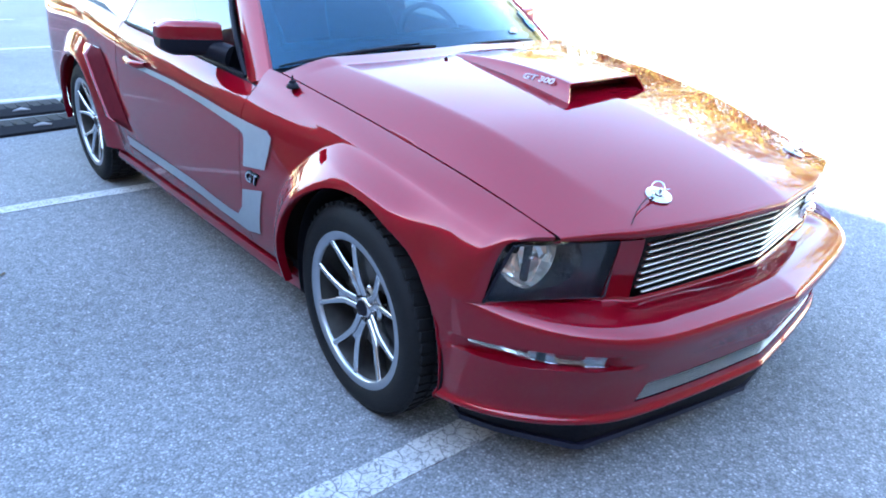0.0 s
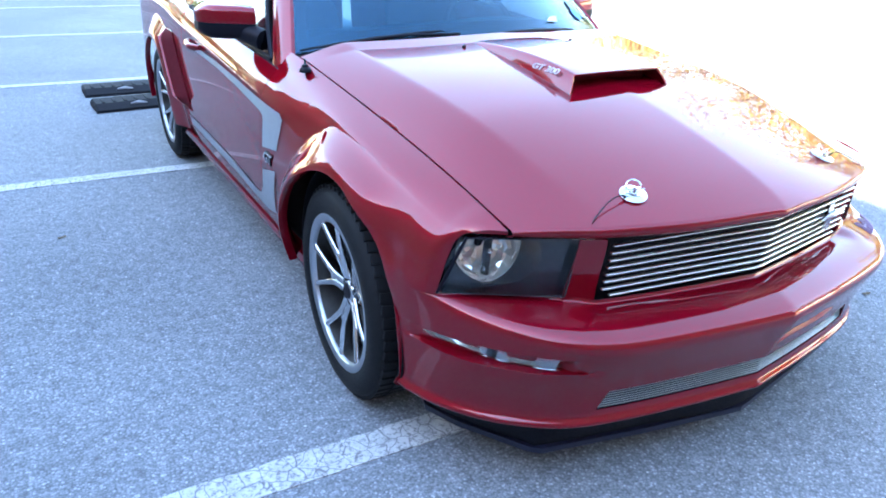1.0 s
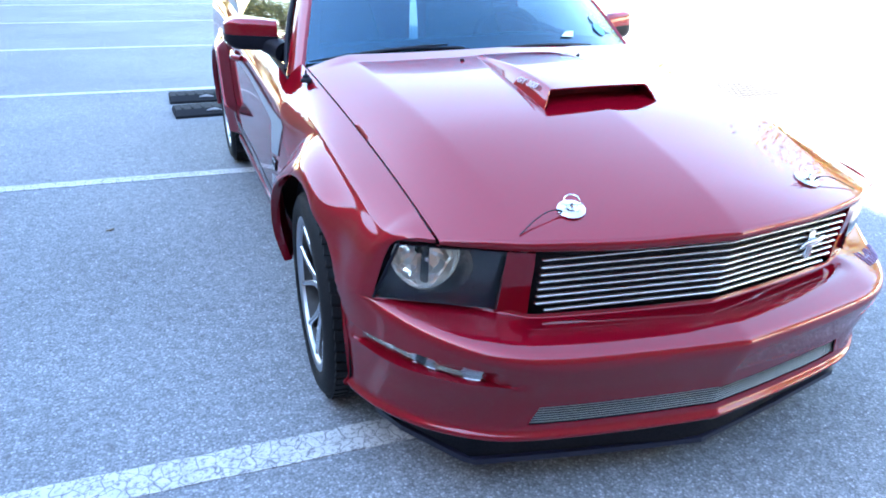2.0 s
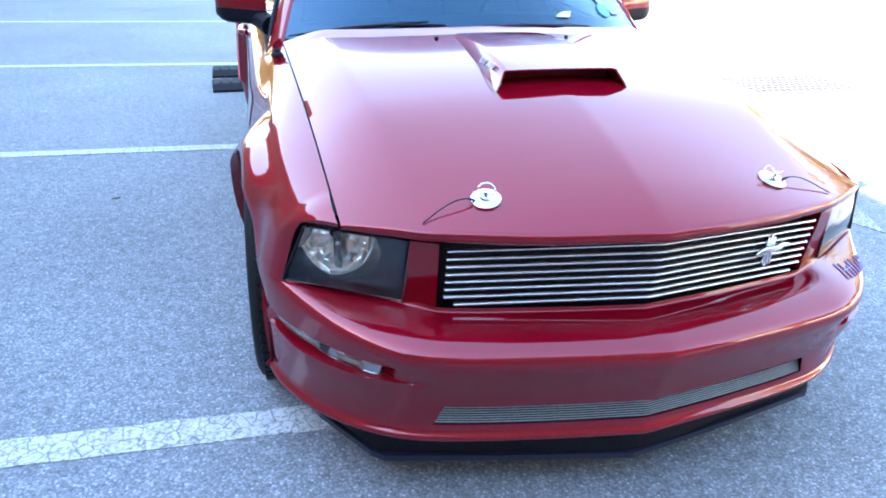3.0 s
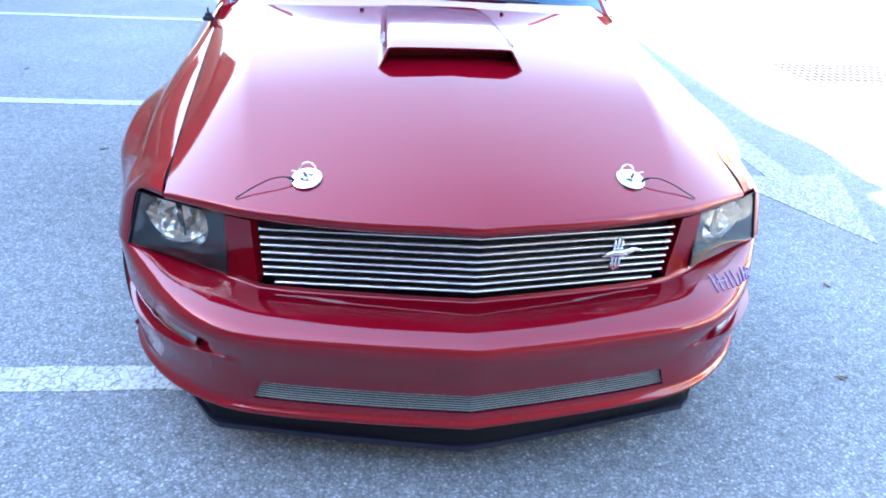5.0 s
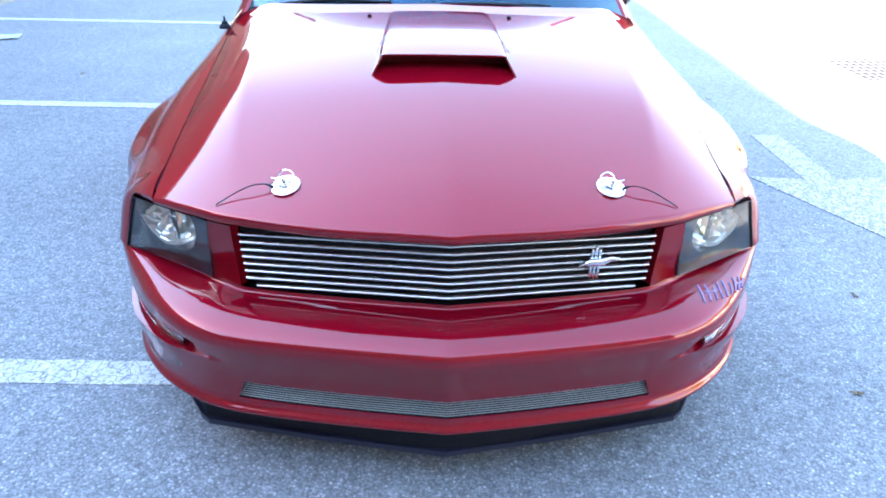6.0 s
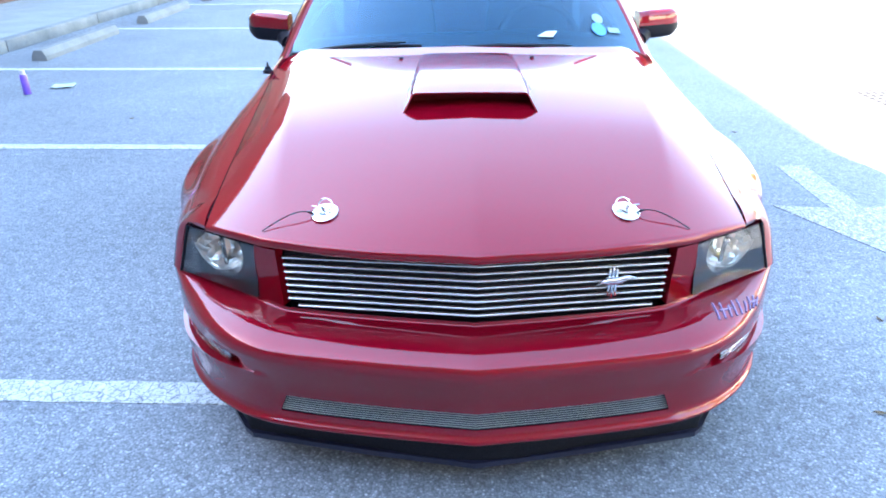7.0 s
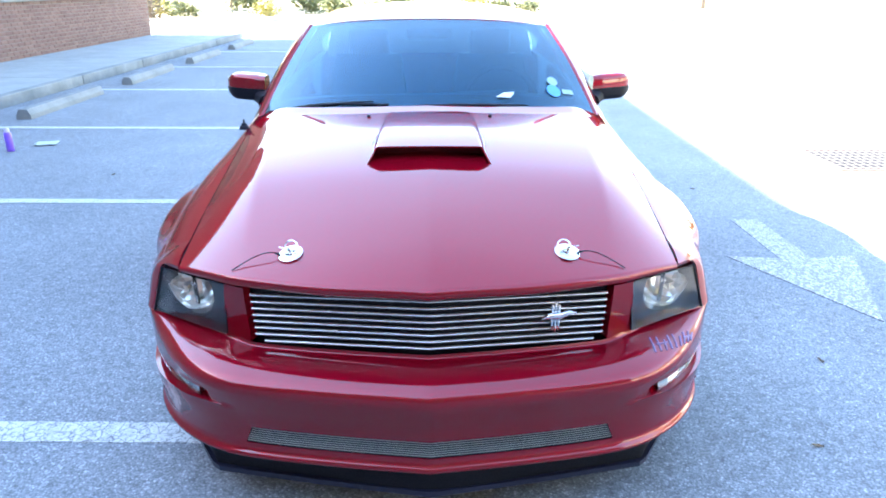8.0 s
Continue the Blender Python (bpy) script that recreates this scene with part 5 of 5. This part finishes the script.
# ---- things on the lot ----
def build_ramp():
    """Low ribbed rubber ramp."""
    ramp_m = simple("ramp_rubber", (0.006, 0.006, 0.009), 0.8, relief=0.001, scale=60, spec=0.2)
    bm = bmesh.new()
    prof = [(-0.14, 0.0), (-0.135, 0.02), (-0.05, 0.055), (0.12, 0.06), (0.14, 0.05), (0.14, 0.0)]
    rows = [[(x, y, z) for y, z in prof] for x in (-0.31, -0.295, 0.0, 0.295, 0.31)]
    rows[0] = [(x, y, z * 0.7) for x, y, z in rows[0]]
    rows[-1] = [(x, y, z * 0.7) for x, y, z in rows[-1]]
    vs = grid(bm, rows)
    for r in (vs[0], vs[-1]):
        bm.faces.new(r)
    first = tagged(new("ramp"), "low black rubber ramp lying on the asphalt", "ramp", "ramps")
    part("ramp_body", bm, ramp_m, first, smooth=False)
    for k in range(7):
        bm = bmesh.new()
        x = -0.24 + 0.08 * k
        box(bm, (x - 0.012, -0.04, 0.050), (x + 0.012, 0.10, 0.0605), pose(0, 0, 0, 1.7, 0, 0), bevel=0.003)
        part("rib", bm, ramp_m, first)
    bm = bmesh.new()
    tube(bm, [(-0.06, -0.085, 0.043), (0.0, -0.075, 0.048), (0.06, -0.09, 0.041)], [0.004, 0.014, 0.004], 6)
    part("mark", bm, simple("pale_mark", (0.35, 0.36, 0.38), 0.6), first, "pale mark on the ramp")
    first.matrix_basis = pose(-0.93, 5.53, 0, 0, 0, 1)
    copy_thing(first, pose(-0.29, 5.55, 0, 0, 0, 2))
    copy_thing(first, pose(-0.91, 4.98, 0, 0, 0, 4))


def build_can():
    purple = simple("purple_can_print", (0.20, 0.09, 0.55), 0.35, coat=0.4)
    can = tagged(new("spray_can"), "slim purple can standing on the asphalt", "can")
    bm = bmesh.new()
    lathe(bm, [(0, 0), (0, 0.030), (0.004, 0.033), (0.17, 0.033), (0.178, 0.028), (0.18, 0.0)], 28, "Z")
    part("body", bm, purple, can)
    bm = bmesh.new()
    lathe(bm, [(0.176, 0.022), (0.21, 0.021), (0.216, 0.016), (0.217, 0)], 24, "Z")
    part("cap", bm, simple("lilac_cap", (0.5, 0.42, 0.72), 0.4), can, "lilac cap")
    can.matrix_basis = pose(-3.93, 5.0, 0)
    cloth = bmesh.new()
    rows = []
    for i in range(11):
        rows.append([((i / 10 - 0.5) * 0.28 + 0.02 * noise.noise((i * 0.4, j * 0.5, 3)), (j / 8 - 0.5) * 0.22 + 0.03 * noise.noise((i * 0.3, j * 0.4, 8)),
                      0.012 + 0.012 * noise.noise((i * 0.5, j * 0.6, 0))) for j in range(9)])
    grid(cloth, rows)
    c = tagged(finish(cloth, "cloth", simple("pale_cloth", (0.36, 0.40, 0.38), 0.9, relief=0.001), thick=0.006), "crumpled pale cloth lying beside the can", "cloth")
    c.matrix_basis = pose(-3.74, 5.28, 0.002, 0, 0, 15) @ Matrix.Diagonal((0.72, 0.72, 0.8, 1))


def build_grate():
    iron = simple("rusty_iron", (0.16, 0.09, 0.06), 0.7, 0.3, var=0.3)
    worn = concrete("worn_grate_iron", (0.075, 0.065, 0.058), (0.105, 0.095, 0.085))
    g = tagged(new("drain_grate"), "rusty iron drain grate set in the asphalt", "drain grate")
    x0, x1, y0, y1 = 3.42, 4.62, 4.12, 4.92
    bm = bmesh.new()
    for lo, hi in (((x0, y0), (x1, y0 + 0.04)), ((x0, y1 - 0.04), (x1, y1)), ((x0, y0 + 0.04), (x0 + 0.04, y1 - 0.04)), ((x1 - 0.04, y0 + 0.04), (x1, y1 - 0.04))):
        box(bm, (*lo, -0.02), (*hi, 0.008))
    part("frame", bm, iron, g)
    # black slab just below the bar tops, in place of the hole's shade
    bm = bmesh.new()
    box(bm, (x0 + 0.041, y0 + 0.041, -0.006), (x1 - 0.041, y1 - 0.041, 0.0055))
    part("pit", bm, MATTE, g)
    for i in range(1, 18):
        bm = bmesh.new()
        x = x0 + (x1 - x0) * i / 18
        box(bm, (x - 0.011, y0 + 0.04, 0.0), (x + 0.011, y1 - 0.04, 0.007))
        part("bar", bm, worn, g)
    for i in range(1, 8):
        bm = bmesh.new()
        y = y0 + (y1 - y0) * i / 8
        box(bm, (x0 + 0.04, y - 0.012, 0.0), (x1 - 0.04, y + 0.012, 0.0066))
        part("cross_bar", bm, worn, g)


def leaf_quads(bm, centre, spread, count, size, rng, squash=0.8):
    for _ in range(count):
        d = Vector((rng.gauss(0, 1), rng.gauss(0, 1), rng.gauss(0, 1) * squash))
        if d.length > 2.1:
            continue
        p = centre + d * spread * 0.5
        a = Vector((rng.uniform(-1, 1), rng.uniform(-1, 1), rng.uniform(-1, 1))).normalized()
        b = a.orthogonal().normalized()
        s = size * rng.uniform(0.6, 1.3)
        bm.faces.new([bm.verts.new(p + a * s), bm.verts.new(p + b * s * 0.55), bm.verts.new(p - a * s), bm.verts.new(p - b * s * 0.55)])


BARK = simple("bark", (0.16, 0.12, 0.09), 0.9, relief=0.01, scale=12)


def build_tree(x, y, h, mat, seed, label):
    rng = random.Random(seed)
    t = tagged(new("tree"), label, "tree", "trees round the lot")
    bm = bmesh.new()
    top = Vector((rng.uniform(-0.4, 0.4), rng.uniform(-0.4, 0.4), h * 0.62))
    tube(bm, [Vector((0, 0, -0.1)), Vector((0.05, 0, h * 0.15)), top * 0.55 + Vector((0.1, 0, 0)), top], [h * 0.034, h * 0.026, h * 0.018, h * 0.006], 9)
    tips = [top]
    for k in range(9):
        a = k * 2.4 + rng.uniform(-0.3, 0.3)
        z0 = h * rng.uniform(0.16, 0.5)
        r = h * rng.uniform(0.20, 0.34)
        st = Vector((0, 0, z0))
        tip = Vector((math.cos(a) * r, math.sin(a) * r, z0 + h * rng.uniform(0.12, 0.38)))
        tube(bm, [st, st.lerp(tip, 0.5) + Vector((0, 0, h * 0.03)), tip], [h * 0.011, h * 0.007, h * 0.002], 6)
        tips.append(tip)
    part("trunk", bm, BARK, t)
    bm = bmesh.new()
    for tip in tips:
        for _ in range(3):
            c = tip + Vector((rng.gauss(0, 1), rng.gauss(0, 1), rng.gauss(0, 0.7))) * h * 0.07
            leaf_quads(bm, c, h * rng.uniform(0.12, 0.20), 430, h * 0.0105, rng)
    part("crown", bm, mat, t, smooth=False)
    t.matrix_basis = pose(x, y, 0)


def build_bush(x, y, r, mat, seed):
    rng = random.Random(seed)
    bm = bmesh.new()
    for _ in range(7):
        c = Vector((rng.gauss(0, 0.45) * r, rng.gauss(0, 0.45) * r, r * rng.uniform(0.3, 0.8)))
        leaf_quads(bm, c, r * 0.6, 130, r * 0.09, rng)
    b = tagged(finish(bm, "shrub", mat, smooth=False), "clipped yellow-green shrub in a planting bed", "shrub", "shrubs at the lot's end")
    b.matrix_basis = pose(x, y, 0.02)


def build_column_shrub(x, y, mat):
    rng = random.Random(31)
    t = tagged(new("shrub"), "tall narrow brown-green shrub beyond the brick wall", "shrub")
    bm = bmesh.new()
    tube(bm, [(0, 0, -0.1), (0.03, 0, 1.2), (0, 0.02, 2.8)], [0.16, 0.13, 0.05], 8)
    part("trunk", bm, BARK, t)
    bm = bmesh.new()
    for k in range(26):
        a = k * 2.4
        leaf_quads(bm, Vector((0.34 * math.cos(a), 0.34 * math.sin(a), 0.12 + 0.11 * k)), 0.42, 60, 0.07, rng)
    part("foliage", bm, mat, t, smooth=False)
    t.matrix_basis = pose(x, y, 0.03)


def build_surroundings():
    gold = leaf_mat("golden_leaves", (0.14, 0.125, 0.03), (0.40, 0.35, 0.10))
    green = leaf_mat("yellow_green_leaves", (0.045, 0.055, 0.015), (0.15, 0.15, 0.04))
    pale = concrete("pale_drive_concrete", (0.5, 0.49, 0.46), (0.62, 0.6, 0.57))
    bm = bmesh.new()
    flat_poly(bm, [(-60, 19.2), (90, 19.2), (90, 28.0), (-60, 28.0)], -0.02, 0.026)
    tagged(finish(bm, "drive", pale, smooth=False), "sunlit pale concrete drive", "drive", kind="structure")
    bm = bmesh.new()
    box(bm, (-60, 28.0, -0.05), (90, 28.2, 0.14), bevel=0.02)
    tagged(finish(bm, "far_kerb", KERB, smooth=False), "concrete kerb of the planting bed", "kerb", kind="structure")
    bm = bmesh.new()
    grid(bm, [[(x, y, 0.05 + 0.08 * noise.noise((x * 0.3, y * 0.3, 0))) for x in np.linspace(-60, 90, 60)] for y in np.linspace(28.2, 60, 14)])
    soil = concrete("straw_mulch", (0.30, 0.22, 0.13), (0.48, 0.40, 0.24))
    tagged(finish(bm, "planting_bed", soil), "dry straw-coloured planting bed", "ground", kind="structure")
    build_column_shrub(-11.5, 28.9, leaf_mat("brown_green_leaves", (0.05, 0.035, 0.015), (0.16, 0.11, 0.05)))
    rng = random.Random(4)
    for i in range(15):
        build_bush(-17 + 1.55 * i + rng.uniform(-0.5, 0.5), 33 + rng.uniform(-2.0, 4), rng.uniform(0.6, 1.1), gold if i % 3 == 0 else green, 20 + i)
    for i in range(7):
        build_tree((-30, -25, -20, -15, -10.5, -6.5, 16)[i] + rng.uniform(-1, 1), 38 + rng.uniform(-2, 5), rng.uniform(7, 10), gold if i % 2 else green, 50 + i, "tall autumn tree with yellowing leaves")
    for i in range(9):
        build_tree(28 + rng.uniform(-2, 4), -16 + 5.6 * i + rng.uniform(-1, 1), rng.uniform(11, 15), green if i % 3 == 1 else gold, 80 + i, "tall autumn tree with yellowing leaves")


def build_fallen_leaves():
    dry = brick_like("dry_leaf", (0.07, 0.04, 0.025), (0.16, 0.11, 0.06))
    rng = random.Random(11)
    spots = [(1.62, 1.01), (1.31, 0.44), (2.1, 5.2), (2.0, 3.6), (-1.6, 2.5), (-2.6, 4.1), (-2.9, 2.2)]
    for x, y in spots:
        bm = bmesh.new()
        rows = []
        n = 7
        for i in range(n):
            t = i / (n - 1)
            w = 0.012 * math.sin(math.pi * (t * 0.9 + 0.05))
            rows.append([((t - 0.5) * 0.055, w * s, 0.003 + 0.008 * abs(s) * rng.uniform(0.5, 1.2) + 0.006 * abs(t - 0.5)) for s in (-1, -0.4, 0, 0.4, 1)])
        grid(bm, rows)
        tube(bm, [(0.026, 0, 0.004), (0.042, 0.003, 0.005)], 0.0008, 5)
        lf = tagged(finish(bm, "fallen_leaf", dry, thick=0.0006), "small curled brown leaf on the asphalt", "leaf", "fallen leaves")
        lf.matrix_basis = pose(x, y, 0.001, 0, 0, rng.uniform(0, 360)) @ Matrix.Diagonal((0.7, 0.7, 0.7, 1))


build_ramp()
build_can()
build_grate()
build_surroundings()
build_fallen_leaves()


# ---- brick facing of the wall, last ----
def build_bricks():
    L, H, G = 0.203, 0.062, 0.010
    bm = bmesh.new()
    box(bm, (-0.03, -L / 2, -H / 2), (0.012, L / 2, H / 2), bevel=0.004)
    bmesh.ops.recalc_face_normals(bm, faces=bm.faces)
    me = bpy.data.meshes.new("brick")
    bm.to_mesh(me)
    bm.free()
    me.materials.append(BRICK)
    rng = random.Random(3)
    verts, faces = [], []
    base = [tuple(v.co) for v in me.vertices]
    polys = [tuple(p.vertices) for p in me.polygons]
    k = 0
    for r in range(52):
        z = 0.142 + H / 2 + r * (H + G)
        y = 9.0 + (0.5 * (L + G) if r % 2 else 0)
        while y < WALL_END - L / 2:
            dx = rng.uniform(-0.003, 0.003)
            if y - L / 2 < WIN_Y1 and WIN_Z0 - 0.09 < z + H / 2 and z - H / 2 < WIN_Z1:
                y += L + G
                continue
            if 10.4 < y < 18.7 and 2 <= r < 12 and k < 300:
                o = new("brick", me)
                o.location = (WALL_X - 0.012 + dx, y, z)
                o.parent = BUILDING
                k += 1
            else:
                n0 = len(verts)
                verts += [(x + WALL_X - 0.012 + dx, yy + y, zz + z) for x, yy, zz in base]
                faces += [tuple(i + n0 for i in p) for p in polys]
            y += L + G
    rest = bpy.data.meshes.new("brick_courses")
    rest.from_pydata(verts, [], faces)
    rest.materials.append(BRICK)
    ob = new("brick_courses", rest)
    ob.parent = BUILDING
    ob["kind"] = "stuff"


build_bricks()
